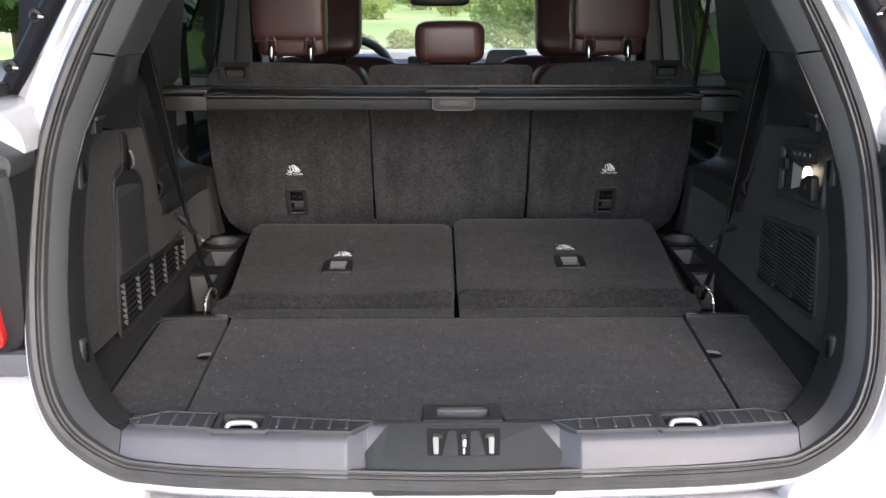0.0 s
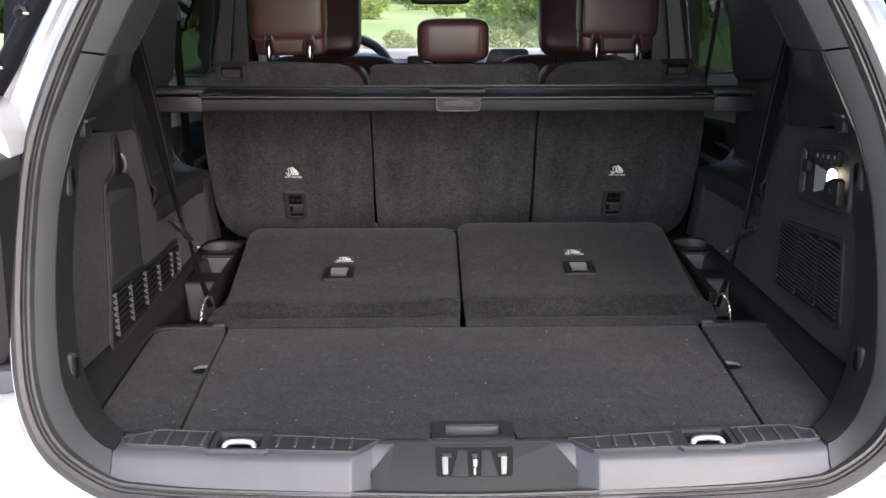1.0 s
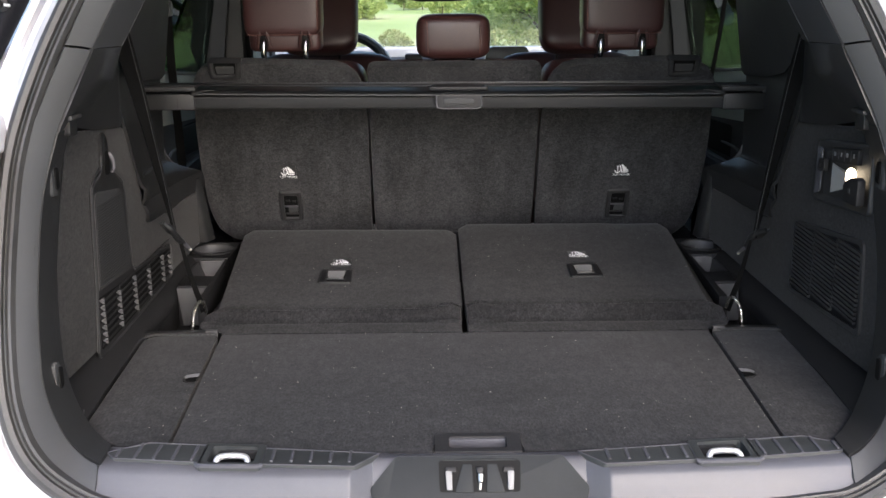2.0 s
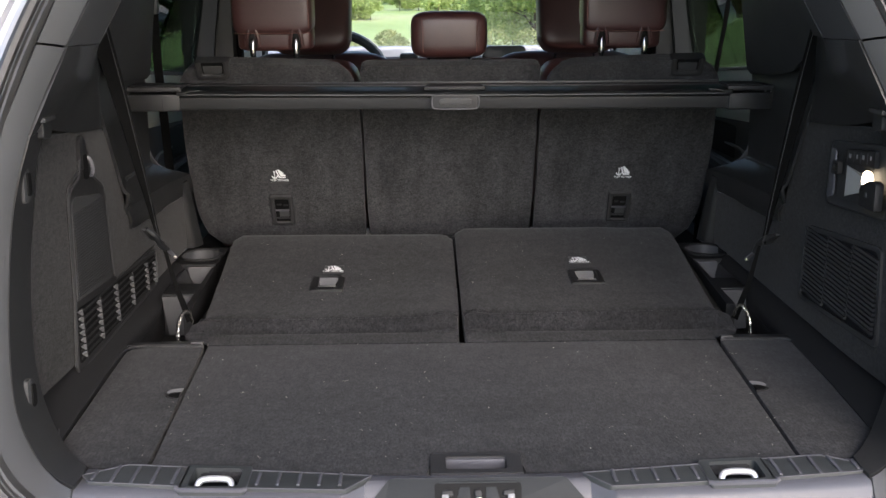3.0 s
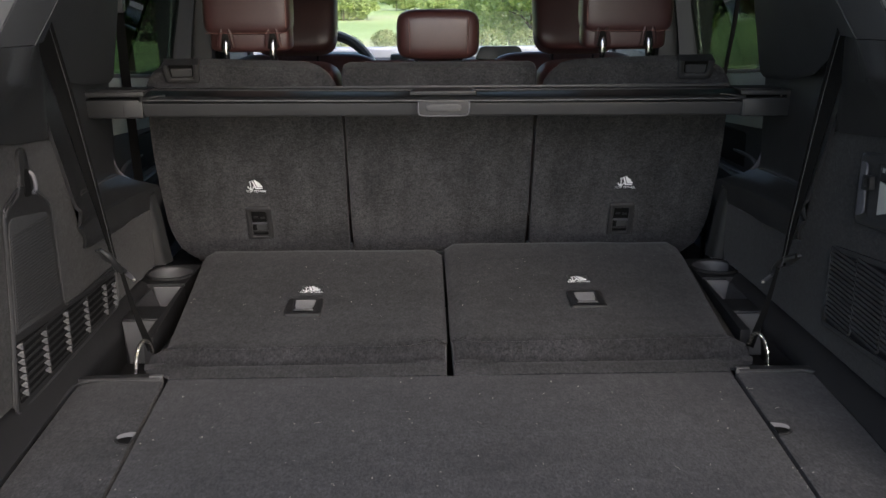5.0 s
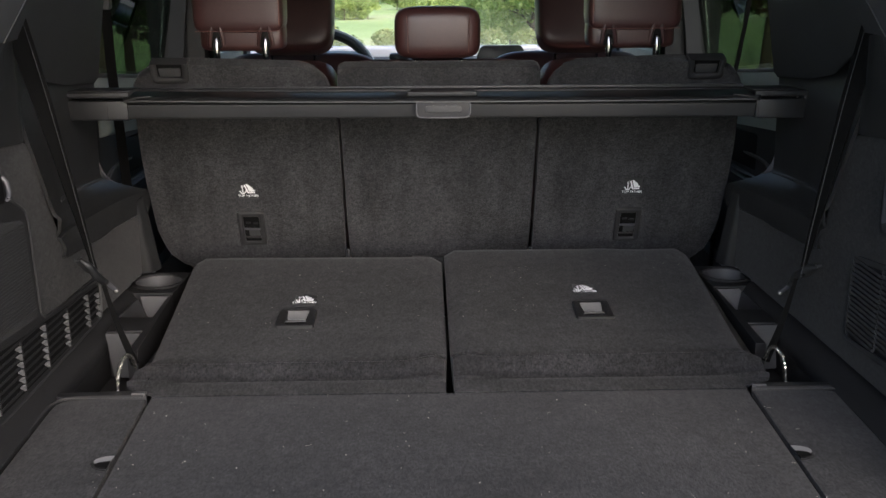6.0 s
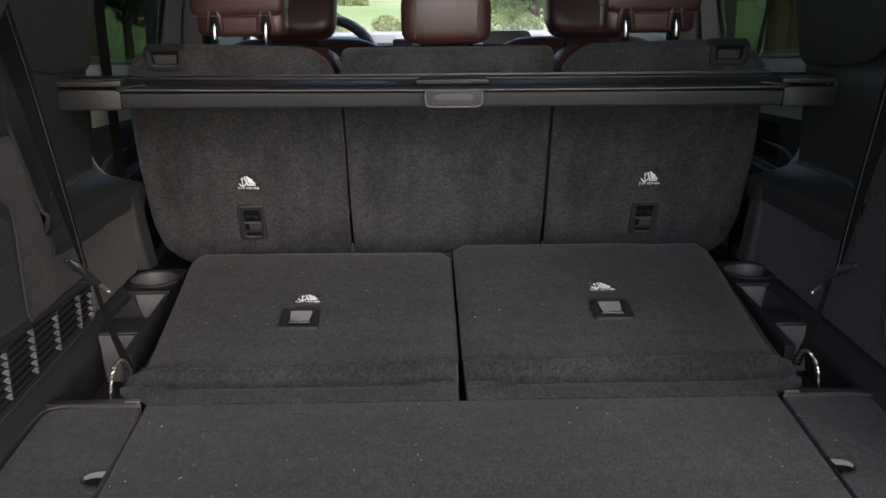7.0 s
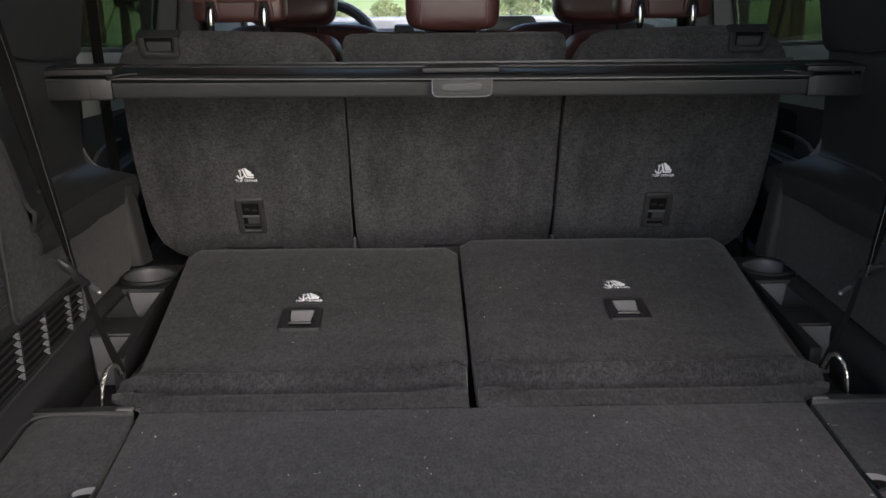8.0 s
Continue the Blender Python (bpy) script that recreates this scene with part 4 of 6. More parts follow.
def build_side_trim(s):
    label = "black side trim with speaker mesh, vent grille and tie-downs" if s < 0 else "black side trim with lit cargo lamp and vent grille"
    ob = thing("side_trim", (s * 0.6, 0.6, 0.70), label, "side trim", "load-space side trims")
    X = lambda x: side_x(x, s)
    # backing wall with its carpeted face
    bm = B()
    prism(bm, [(0.22, 0.70), (1.10, 0.70), (1.10, 0.93), (0.70, 0.965), (0.60, 1.15), (0.36, 1.20), (0.26, 1.05), (0.22, 0.85)], "x", X(0.592), X(0.625), 0.003)
    part("backing", bm, PLASTIC_DARK, ob)
    bm = B()
    prism(bm, rounded([(0.238, 0.84), (0.40, 0.835), (1.06, 0.832), (1.06, 0.945), (0.85, 0.960), (0.72, 0.972), (0.684, 0.985), (0.604, 1.154), (0.350, 1.176), (0.30, 1.08), (0.262, 1.0), (0.238, 0.90)],
                      [0.01, 0, 0, 0.0, 0.02, 0.02, 0.02, 0.02, 0.02, 0.05, 0.05, 0.05], 4), "x", X(0.575), X(0.594), 0.004)
    part("felt_panel", bm, CARPET_WALL, ob, "black felt wall panel")
    part("reveal", lining(B(), EDGE_IN, CREASE, s, 0.0015), PLASTIC_GREY, ob, "charcoal reveal beside the seal", 60)
    part("border", lining(B(), CREASE[:9], EDGE_OUT[:9], s, 0.002), QUARTER, ob, "black plastic border curving round to the sill", 60)
    part("pillar_reveal", lining(B(), UP_IN, UP_CREASE, s, 0.001), PLASTIC_GREY, ob, "charcoal upper reveal beside the seal", 60)
    part("pillar_cover", lining(B(), UP_CREASE, UP_OUT, s, 0.002), PILLAR, ob, "charcoal upper pillar cover", 60)
    # shoulder above the felt, rolling back into the recess behind the belt
    rows = []
    for k, (ya, za) in enumerate(((0.0, 0.0), (0.35, 0.16), (0.70, 0.45), (1.0, 1.0))):
        low = [(0.556, 0.2605, 1.192), (0.5745, 0.352, 1.189), (0.576, 0.45, 1.170), (0.5755, 0.54, 1.160), (0.577, 0.578, 1.157), (0.586, 0.602, 1.156), (0.603, 0.625, 1.155), (0.622, 0.66, 1.15)]
        high = [(0.514, 0.3045, 1.2965), (0.502, 0.380, 1.296), (0.536, 0.46, 1.294), (0.556, 0.52, 1.292), (0.562, 0.55, 1.290), (0.580, 0.60, 1.285), (0.600, 0.66, 1.262), (0.622, 0.74, 1.235)]
        puff = (0.0, -0.003, -0.008, 0.0)[k]
        rows.append([(X(p[0] + (q[0] - p[0]) * ya + (puff if 0 < i < 6 else 0)), p[1] + (q[1] - p[1]) * ya, p[2] + (q[2] - p[2]) * (ya + (za - ya) * 0.45 * min(1.0, i / 7))) for i, (p, q) in enumerate(zip(curve(low, 4), curve(high, 4)))])
    foot = [[(x - math.copysign(0.003 * min(1.0, i / 3), x), y - 0.003 * min(1.0, i / 3), z) for i, (x, y, z) in enumerate(r[:11])] for r in rows[2:]]
    foot.insert(0, [(x + math.copysign(0.004, x), y + 0.004, z - 0.006) for x, y, z in foot[0]])
    part("pillar_foot", sheet(B(), foot, 0.004), PILLAR, ob, "charcoal foot of the rear pillar cover", 50)
    part("quarter_lining", sheet(B(), rows, 0.006), QUARTER, ob, "black moulded quarter lining with a rolled shoulder", 60)
    bm = B()
    sheet(bm, [[(X(x), y, z) for x, y, z in r] for r in (
        [(0.502, 0.382, 1.299), (0.560, 0.56, 1.296), (0.590, 0.66, 1.258), (0.610, 0.76, 1.226), (0.628, 0.894, 1.208), (0.643, 1.075, 1.196)],
        [(0.500, 0.384, 1.303), (0.558, 0.56, 1.301), (0.586, 0.66, 1.264), (0.605, 0.76, 1.233), (0.622, 0.894, 1.216), (0.638, 1.082, 1.204)],
        [(0.464, 0.418, 1.38), (0.528, 0.60, 1.38), (0.552, 0.70, 1.37), (0.575, 0.80, 1.36), (0.60, 0.93, 1.35), (0.630, 1.13, 1.35)],
        [(0.34, 0.50, 1.60), (0.43, 0.64, 1.63), (0.47, 0.72, 1.63), (0.50, 0.80, 1.63), (0.53, 0.95, 1.63), (0.58, 1.16, 1.63)])], 0.008)
    part("upper_lining", bm, PILLAR, ob, "matt black upper pillar lining", 50)
    # third-row armrest: rounded ledge that runs into the pillar wall above it
    stations = ((0.668, 0.5705, 1.000, 0.970, 0.5708, 1.035, 0.578), (0.70, 0.5695, 1.006, 0.966, 0.586, 1.040, 0.602), (0.75, 0.572, 1.004, 0.962, 0.602, 1.041, 0.615),
                (0.85, 0.575, 0.999, 0.955, 0.615, 1.034, 0.627), (0.95, 0.579, 0.993, 0.947, 0.629, 1.025, 0.637), (1.075, 0.585, 0.983, 0.939, 0.647, 1.011, 0.645))
    rows = []
    for k, (y, xi, zi, zl, xc, zc, xw) in enumerate(stations):
        lean = (0.446, 0.30, 0.12, 0.0, 0.0, 0.0)[k]
        line = [(0.600, zl + 0.012), (xi + 0.012, zl), (xi + 0.003, zl + 0.004), (xi, zl + 0.014), (xi, zi - 0.012), (xi + 0.003, zi - 0.003), (xi + 0.010, zi), (xi + (xc - xi) * 0.55, zi + (zc - zi) * 0.42),
                (xc - 0.006, zc - 0.003), (xc - 0.001, zc + 0.003), (xc + 0.001, zc + 0.014), (xc * 0.6 + xw * 0.4, 1.10), (xc * 0.25 + xw * 0.75, 1.16), (xw, 1.21), (xw + 0.004, 1.235)]
        far = 0.085 if k == 5 else 0.0
        rows.append([(X(px), y + (1.0 - pz) * lean + far * max(0.0, min(1.0, (xc - px) / (xc - xi))), pz - 0.10 * far * max(0.0, min(1.0, (xc - px) / (xc - xi)))) for px, pz in line])
    part("armrest", sheet(B(), rows, 0.005), QUARTER, ob, "smooth black third-row armrest running into the pillar", 45)
    # paler tube stands in for the highlight along the crease
    part("crease_highlight", tube(B(), [(X(px), py, pz) for px, py, pz in ((0.588, 0.735, 1.042), (0.596, 0.76, 1.042), (0.609, 0.86, 1.0345), (0.623, 0.955, 1.0255), (0.638, 1.065, 1.0135))], [0.0012, 0.0034, 0.0036, 0.0036, 0.0030], 8), PLASTIC_GREY, ob, "highlight along the armrest crease, put in as paler plastic")
    # garnish that rounds the foot of the door opening
    arc = curve([(0.650, 1.082, 1.075), (0.647, 1.085, 1.040), (0.636, 1.097, 1.010), (0.618, 1.118, 0.992), (0.598, 1.142, 0.982)], 5)
    foot = [(0.652, 1.078, 0.975), (0.650, 1.080, 0.974), (0.640, 1.092, 0.973), (0.622, 1.114, 0.972), (0.600, 1.140, 0.971)]
    bm = sheet(B(), [[(X(p.x), p.y, p.z) for p in arc], [(X(p.x), p.y, p.z) for p in curve(foot, 5)]], 0.004)
    # same garnish both sides; the right one is coloured paler as if lit
    g = part("opening_garnish", bm, PLASTIC_SILL if s > 0 else QUARTER, ob, "curved garnish at the foot of the door opening", 50)
    # edge highlight put in as a paler tube
    part("garnish_edge", tube(B(), [(X(p.x) - 0.001 * s, p.y - 0.003, p.z) for p in arc], 0.0022, 6), PLASTIC_SILL, g, "rounded garnish edge, paler for its highlight")
    # upright corner post behind the cup holder
    bm = B()
    loft(bm, [[(X(x), y, z) for x, y in rounded(q, 0.010, 3)] for q, z in (
        ([(0.60, 1.072), (0.563, 1.082), (0.552, 1.12), (0.60, 1.15)], 0.826), ([(0.60, 1.066), (0.567, 1.074), (0.558, 1.11), (0.60, 1.15)], 0.875),
        ([(0.60, 1.060), (0.572, 1.068), (0.565, 1.105), (0.60, 1.15)], 0.93), ([(0.60, 1.056), (0.578, 1.062), (0.574, 1.10), (0.60, 1.15)], 0.972))])
    part("corner_post", bm, QUARTER, ob, "upright black corner post", 60)
    # black channel along the floor
    bm = B()
    loft(bm, [[(X(0.552 + o), y, 0.785), (X(0.552 + o), y, 0.803), (X(0.566 + o * 0.4), y, 0.820), (X(0.590), y, 0.829), (X(0.590), y, 0.70)] for y, o in ((0.205, -0.018), (0.35, -0.008), (0.55, 0.0), (0.80, 0.004), (0.975, 0.006))])
    part("floor_channel", bm, PLASTIC_DARK, ob, "black plastic channel along the floor edge")
    # slots, tie-downs and cover flap on the border
    for y, z, x in ((0.262, 1.125, 0.567), (0.180, 0.872, 0.558)):
        bm = B()
        prism(bm, rounded([(y - 0.012, z - 0.022), (y + 0.012, z - 0.018), (y + 0.014, z + 0.022), (y - 0.008, z + 0.026)], 0.009, 4), "x", X(x - 0.004), X(x + 0.012), 0.003)
        t = part("tie_down", bm, PLASTIC_GREY, ob, "grey plastic tie-down hook")
        # slot is a black slab, shade painted rather than cut
        part("tie_slot", prism(B(), rounded([(y - 0.002, z - 0.013), (y + 0.009, z - 0.011), (y + 0.010, z + 0.016), (y, z + 0.018)], 0.004, 3), "x", X(x - 0.0062), X(x - 0.003)), SHADE_BLACK, t)
    bm = B()
    prism(bm, rounded([(0.172, 1.0), (0.222, 0.975), (0.228, 1.04), (0.192, 1.055)], 0.004, 3), "x", X(0.5705), X(0.585), 0.002)
    part("cover_flap", bm, PLASTIC, ob)
    bm = B()
    prism(bm, rounded([(0.300, 1.180), (0.326, 1.177), (0.330, 1.192), (0.326, 1.202), (0.302, 1.204)], 0.004, 3), "x", X(0.550), X(0.578), 0.003)
    t = part("bag_hook", bm, QUARTER, ob, "grey bag hook")
    part("hook_cap", box(B(), (min(X(0.538), X(0.574)), 0.280, 1.203), (max(X(0.538), X(0.574)), 0.318, 1.209), 0.002), PLASTIC, t)
    return ob


left = build_side_trim(-1)
right = build_side_trim(1)


def build_left_fittings(ob):
    x = -0.5755
    # speaker cover with mesh
    outline = rounded([(0.414, 1.084), (0.466, 1.098), (0.472, 1.128), (0.508, 1.126), (0.514, 1.094), (0.566, 1.066), (0.572, 0.908), (0.812, 0.894), (0.808, 0.832), (0.70, 0.828), (0.378, 0.820), (0.396, 0.92)],
                      [0.02, 0.012, 0.01, 0.01, 0.012, 0.02, 0.02, 0.014, 0.014, 0.0, 0.015, 0.0], 5)
    cover = part("speaker_cover", prism(B(), outline, "x", x, x + 0.004, 0.0015), PLASTIC_DARK, ob, "black speaker cover with vent slots")
    edge = [(x + 0.0045, 0.372, 0.835), (x + 0.0045, 0.398, 0.95), (x + 0.0045, 0.411, 1.075), (x + 0.0045, 0.425, 1.094), (x + 0.0045, 0.462, 1.108)]
    part("cover_edge", tube(B(), curve(edge, 5), 0.0018, 6), PLASTIC, cover)
    part("cover_rim", tube(B(), [(x + 0.004, y, z) for y, z in outline + outline[:1]], 0.0022, 6), PLASTIC, cover, "rounded rim of the speaker cover")
    part("speaker_mesh", prism(B(), rounded([(0.422, 1.076), (0.552, 1.058), (0.561, 0.916), (0.404, 0.925)], [0.02, 0.02, 0.006, 0.004], 4), "x", x + 0.003, x + 0.0052, 0.0005), MESH_CLOTH, cover, "woven dark speaker mesh")
    bm = B()
    for k in range(29):
        z = 0.929 + k * 0.0043
        y0, y1 = 0.406 + (z - 0.925) * 0.11, 0.560 - (z - 0.938) * 0.075
        box(bm, (x + 0.005, y0 + 0.004, z), (x + 0.0062, y1 - 0.003, z + 0.0018))
    part("mesh_ridge", bm, PLASTIC, cover)
    # hook above the mesh
    part("hook_plate", prism(B(), rounded([(0.470, 1.108), (0.503, 1.106), (0.500, 1.152), (0.486, 1.160), (0.474, 1.152)], 0.008, 4), "x", x, x + 0.006, 0.002), PLASTIC_DARK, cover)
    # black plate painted as the dark inside of the hook slot
    part("hook_slot", prism(B(), rounded([(0.480, 1.092), (0.500, 1.091), (0.499, 1.128), (0.484, 1.130)], 0.006, 4), "x", x + 0.005, x + 0.0066), SHADE_BLACK, cover)
    part("coat_hook", tube(B(), curve([(x + 0.006, 0.501, 1.124), (x + 0.011, 0.5015, 1.116), (x + 0.012, 0.502, 1.102), (x + 0.008, 0.5025, 1.093)], 5), 0.0030, 8), PLASTIC_SILL, cover, "shiny hook")
    # vent: long louvres in one well, crossed by six columns of small fins, coloured pale as if catching light
    def head(y):
        return 0.914 - (y - 0.40) * 0.066
    # flat black sheet stands in for the shade behind the louvres
    part("vent_well", prism(B(), rounded([(0.390, 0.832), (0.800, 0.838), (0.803, head(0.803)), (0.398, head(0.398))], 0.008, 3), "x", x + 0.0041, x + 0.0046), SHADE_BLACK, cover)
    part("vent_rim", tube(B(), curve([(x + 0.0045, 0.790, 0.833), (x + 0.0045, 0.806, 0.842), (x + 0.0045, 0.809, 0.87), (x + 0.0045, 0.807, 0.888), (x + 0.0045, 0.795, 0.893)], 5), 0.0022, 6), TRAY, cover)
    for k in range(7):
        z0 = 0.8375 + k * 0.0108
        y1 = 0.800
        part("louvre", prism(B(), [(0.394, z0), (y1, z0 + 0.001), (y1, z0 + 0.0042), (0.394, z0 + 0.0040)], "x", x + 0.0046, x + 0.0060, 0.0005), PLASTIC_DARK, cover)
        for y in (0.405, 0.484, 0.567, 0.650, 0.738, 0.786):
            if z0 + 0.008 < head(y) - 0.002:
                part("fin", prism(B(), [(y - 0.0075, z0 + 0.0085), (y + 0.0045, z0 + 0.0085), (y + 0.0045, z0 - 0.0005)], "x", x + 0.0046, x + 0.0090, 0.0004), LIGHT_GREY, cover)
    for y in (0.412, 0.491, 0.574, 0.657, 0.745):
        part("vent_bar", prism(B(), [(y, 0.834), (y + 0.004, 0.834), (y + 0.004, head(y) - 0.002), (y, head(y) - 0.002)], "x", x + 0.0046, x + 0.0078, 0.0005), PLASTIC_DARK, cover)
    # small moulded mark near the sill
    bm = B()
    tube(bm, [(-0.548, 0.205, 0.807), (-0.536, 0.200, 0.807), (-0.540, 0.215, 0.812)], 0.0012, 5)
    tube(bm, [(-0.545, 0.198, 0.806), (-0.528, 0.192, 0.806)], 0.0012, 5)
    part("moulded_mark", bm, TRAY, ob)


build_left_fittings(left)


def build_right_fittings(ob):
    x = 0.5635
    # lamp recess: scooped bezel, switches, reflector, lens half hidden by the socket cap
    out = rounded([(0.496, 1.042), (0.494, 1.140), (0.300, 1.160), (0.296, 1.058)], 0.012, 4)
    inn = rounded([(0.468, 1.056), (0.466, 1.124), (0.314, 1.142), (0.312, 1.070)], 0.008, 4)
    rings = [[(x + d, p[0] + (q[0] - p[0]) * k, p[1] + (q[1] - p[1]) * k) for p, q in zip(out, inn)] for k, d in ((0.0, 0.002), (0.0, -0.004), (0.12, -0.006), (0.3, -0.006), (0.75, -0.0015), (1.0, 0.0), (1.0, 0.003))]
    bez = part("lamp_bezel", loft(B(), rings, False), PLASTIC, ob, "black scooped lamp housing", 50)
    part("recess_back", prism(B(), inn, "x", x - 0.0012, x + 0.001), PLASTIC, bez)
    # paler strip paints the light on the scoop's inner wall
    part("side_scoop", prism(B(), rounded([(0.490, 1.052), (0.488, 1.130), (0.470, 1.128), (0.468, 1.060)], 0.006, 3), "x", x - 0.0072, x - 0.004, 0.002), PLASTIC_SILL, bez, "inner face of the scoop, coloured paler as if lit")
    part("reflector", loft(B(), [[(x - 0.0016, 0.440, 1.110), (x - 0.0016, 0.440, 1.064), (x - 0.0010, 0.440, 1.064), (x - 0.0010, 0.440, 1.110)], [(x - 0.010, 0.366, 1.104), (x - 0.010, 0.366, 1.086), (x - 0.001, 0.366, 1.086), (x - 0.001, 0.366, 1.104)]]), REFLECTOR, bez, "pale satin reflector tray")
    part("lamp_lens", cushion(B(), (x - 0.009, 0.356, 1.103), (0.012, 0.022, 0.028), 0.8, 12), BULB, bez, "lit warm lamp lens")
    sw = part("switch_block", prism(B(), rounded([(0.436, 1.114), (0.434, 1.134), (0.342, 1.146), (0.342, 1.122)], 0.003, 3), "x", x - 0.0085, x - 0.001, 0.001), PLASTIC_DARK, bez, "row of small black switches")
    for k in range(4):
        y = 0.352 + k * 0.021
        part("switch_mark", box(B(), (x - 0.0092, y, 1.1315 - k * 0.0022), (x - 0.0084, y + (0.006 if k % 2 else 0.003), 1.1375 - k * 0.0022)), LIGHT_GREY, sw)
        part("switch_gap", box(B(), (x - 0.0088, y + 0.011, 1.124 - k * 0.0022), (x - 0.0084, y + 0.0118, 1.141 - k * 0.0022)), PLASTIC_SILL, sw)
    tab = rounded([(0.444, 1.096), (0.468, 1.094), (0.466, 1.114), (0.446, 1.116)], 0.004, 3)
    part("clip_ring", frame_prism(B(), tab, [(p[0] * 0.55 + 0.456 * 0.45, p[1] * 0.55 + 1.105 * 0.45) for p in tab], "x", x - 0.013, x - 0.006), PLASTIC_DARK, bez)
    cap = part("socket_cap", prism(B(), rounded([(0.354, 1.070), (0.352, 1.097), (0.322, 1.110), (0.306, 1.108), (0.304, 1.070)], 0.004, 3), "x", x - 0.021, x - 0.009, 0.002), PLASTIC_DARK, bez, "black power-socket cap")
    part("cap_mark", box(B(), (x - 0.0215, 0.328, 1.085), (x - 0.0208, 0.335, 1.092), 0.0002), TRAY, cap)
    # vent grille with three columns of louvres
    out = rounded([(0.568, 0.868), (0.560, 0.992), (0.305, 1.020), (0.288, 0.880)], 0.014, 4)
    inn = rounded([(0.560, 0.874), (0.552, 0.985), (0.312, 1.012), (0.296, 0.888)], 0.012, 4)
    g = part("vent_grille", frame_prism(B(), out, inn, "x", x + 0.002, x - 0.004), PLASTIC, ob, "black vent grille")
    # near-black sheet paints the shade between the louvres
    part("grille_well", prism(B(), inn, "x", x - 0.001, x + 0.001), STRUT, g)
    for c in range(3):
        ya, yb = 0.556 - c * 0.085, 0.556 - (c + 1) * 0.085 + 0.006
        for j in range(16):
            z = 0.880 + 0.0069 * j
            dz = (0.556 - ya) * 0.08
            part("louvre", prism(B(), [(ya, z + dz + 0.003), (yb, z + dz), (yb, z + dz + 0.0042), (ya, z + dz + 0.0070)], "x", x - 0.0055, x - 0.0005), PLASTIC, g)
            part("fin", prism(B(), [(ya, z + dz + 0.001), (ya - 0.004, z + dz + 0.001), (ya - 0.001, z + dz + 0.005), (ya, z + dz + 0.005)], "x", x - 0.0068, x - 0.005), PLASTIC, g)


build_right_fittings(right)


def build_tray(s):
    ob = thing("side_tray", (s * 0.53, 0.85, 0.70), "black moulded side tray with cup holder and pockets", "tray", "side trays with cup holders")
    X = lambda x: side_x(x, s) if x > 0.55 else s * x
    def bx(lo, hi, r=0.002):
        return box(B(), (min(X(lo[0]), X(hi[0])), lo[1], lo[2]), (max(X(lo[0]), X(hi[0])), hi[1], hi[2]), r)
    part("tray_floor", bx((0.455, 0.565, 0.70), (0.57, 1.16, 0.735)), PLASTIC_DARK, ob)
    part("inner_rail", prism(B(), [(0.478, 0.68), (0.494, 0.68), (0.503, 1.0), (0.498, 1.0)], "z", 0.735, 0.818, 0.003, m=Matrix.Diagonal((s, 1, 1, 1))), PLASTIC_DARK, ob)
    part("outer_rail", bx((0.556, 0.60, 0.735), (0.570, 0.97, 0.802)), PLASTIC_DARK, ob)
    def wall(y, z0, z1, xa, xb, inset):
        """A tapered pocket end: narrower and further forward at its foot."""
        rings = []
        for z, k, dy in ((z0, inset, -0.012), (z0 + (z1 - z0) * 0.8, inset * 0.25, -0.003), (z1, 0.0, 0.0)):
            rings.append([(X(xa + k), y + dy, z), (X(xb - k), y + dy, z), (X(xb - k), y + 0.006, z), (X(xa + k), y + 0.006, z)])
        return loft(B(), rings)
    # end walls of both pockets coloured paler for the light they catch
    part("pocket_wall", wall(0.765, 0.745, 0.816, 0.495, 0.554, 0.012), PLASTIC_GREY, ob, "satin grey pocket wall", 60)
    part("bridge", bx((0.493, 0.772, 0.735), (0.556, 0.842, 0.819), 0.005), PLASTIC_DARK, ob)
    part("small_tray_floor", bx((0.493, 0.843, 0.735), (0.556, 0.955, 0.776)), PLASTIC_DARK, ob)
    part("small_tray_wall", wall(0.955, 0.777, 0.8185, 0.499, 0.552, 0.012), TRAY, ob, "satin grey tray end", 60)
    part("small_tray_side", prism(B(), [(X(0.556), 0.8185), (X(0.5525), 0.8185), (X(0.535), 0.777), (X(0.556), 0.777)], "y", 0.845, 0.944, 0.001), PLASTIC, ob, "sloping tray side")
    # deck with the cup hole
    c, r, n = Vector((X(0.538), 1.030, 0.0)), 0.043, 32
    x0, x1, y0, y1 = min(X(0.494), X(0.585)), max(X(0.494), X(0.585)), 0.967, 1.10
    bm = B()
    inner, outer = [], []
    for k in range(n):
        a = 2 * math.pi * k / n
        u, w = math.cos(a), math.sin(a)
        t = min((x1 - c.x) / u if u > 1e-6 else 9, (x0 - c.x) / u if u < -1e-6 else 9, (y1 - c.y) / w if w > 1e-6 else 9, (y0 - c.y) / w if w < -1e-6 else 9)
        inner.append((c.x + r * u, c.y + r * w))
        outer.append((c.x + t * u, c.y + t * w))
    frame_prism(bm, outer, inner, "z", 0.735, 0.821)
    part("cup_deck", bm, PLASTIC_DARK, ob)
    bm = B()
    lathe(bm, [(0.036, 0.750), (0.0405, 0.790), (0.0425, 0.8225), (0.0415, 0.8230), (0.0400, 0.815), (0.0385, 0.790), (0.034, 0.752), (0.001, 0.752), (0.001, 0.750)], c, 36)
    part("cup_holder", bm, TRAY, ob, "satin grey round cup holder")
    rim = [(0.0435, 0.8215), (0.0485, 0.8215), (0.0495, 0.8235), (0.0475, 0.8262), (0.0440, 0.8266), (0.0425, 0.8245)]
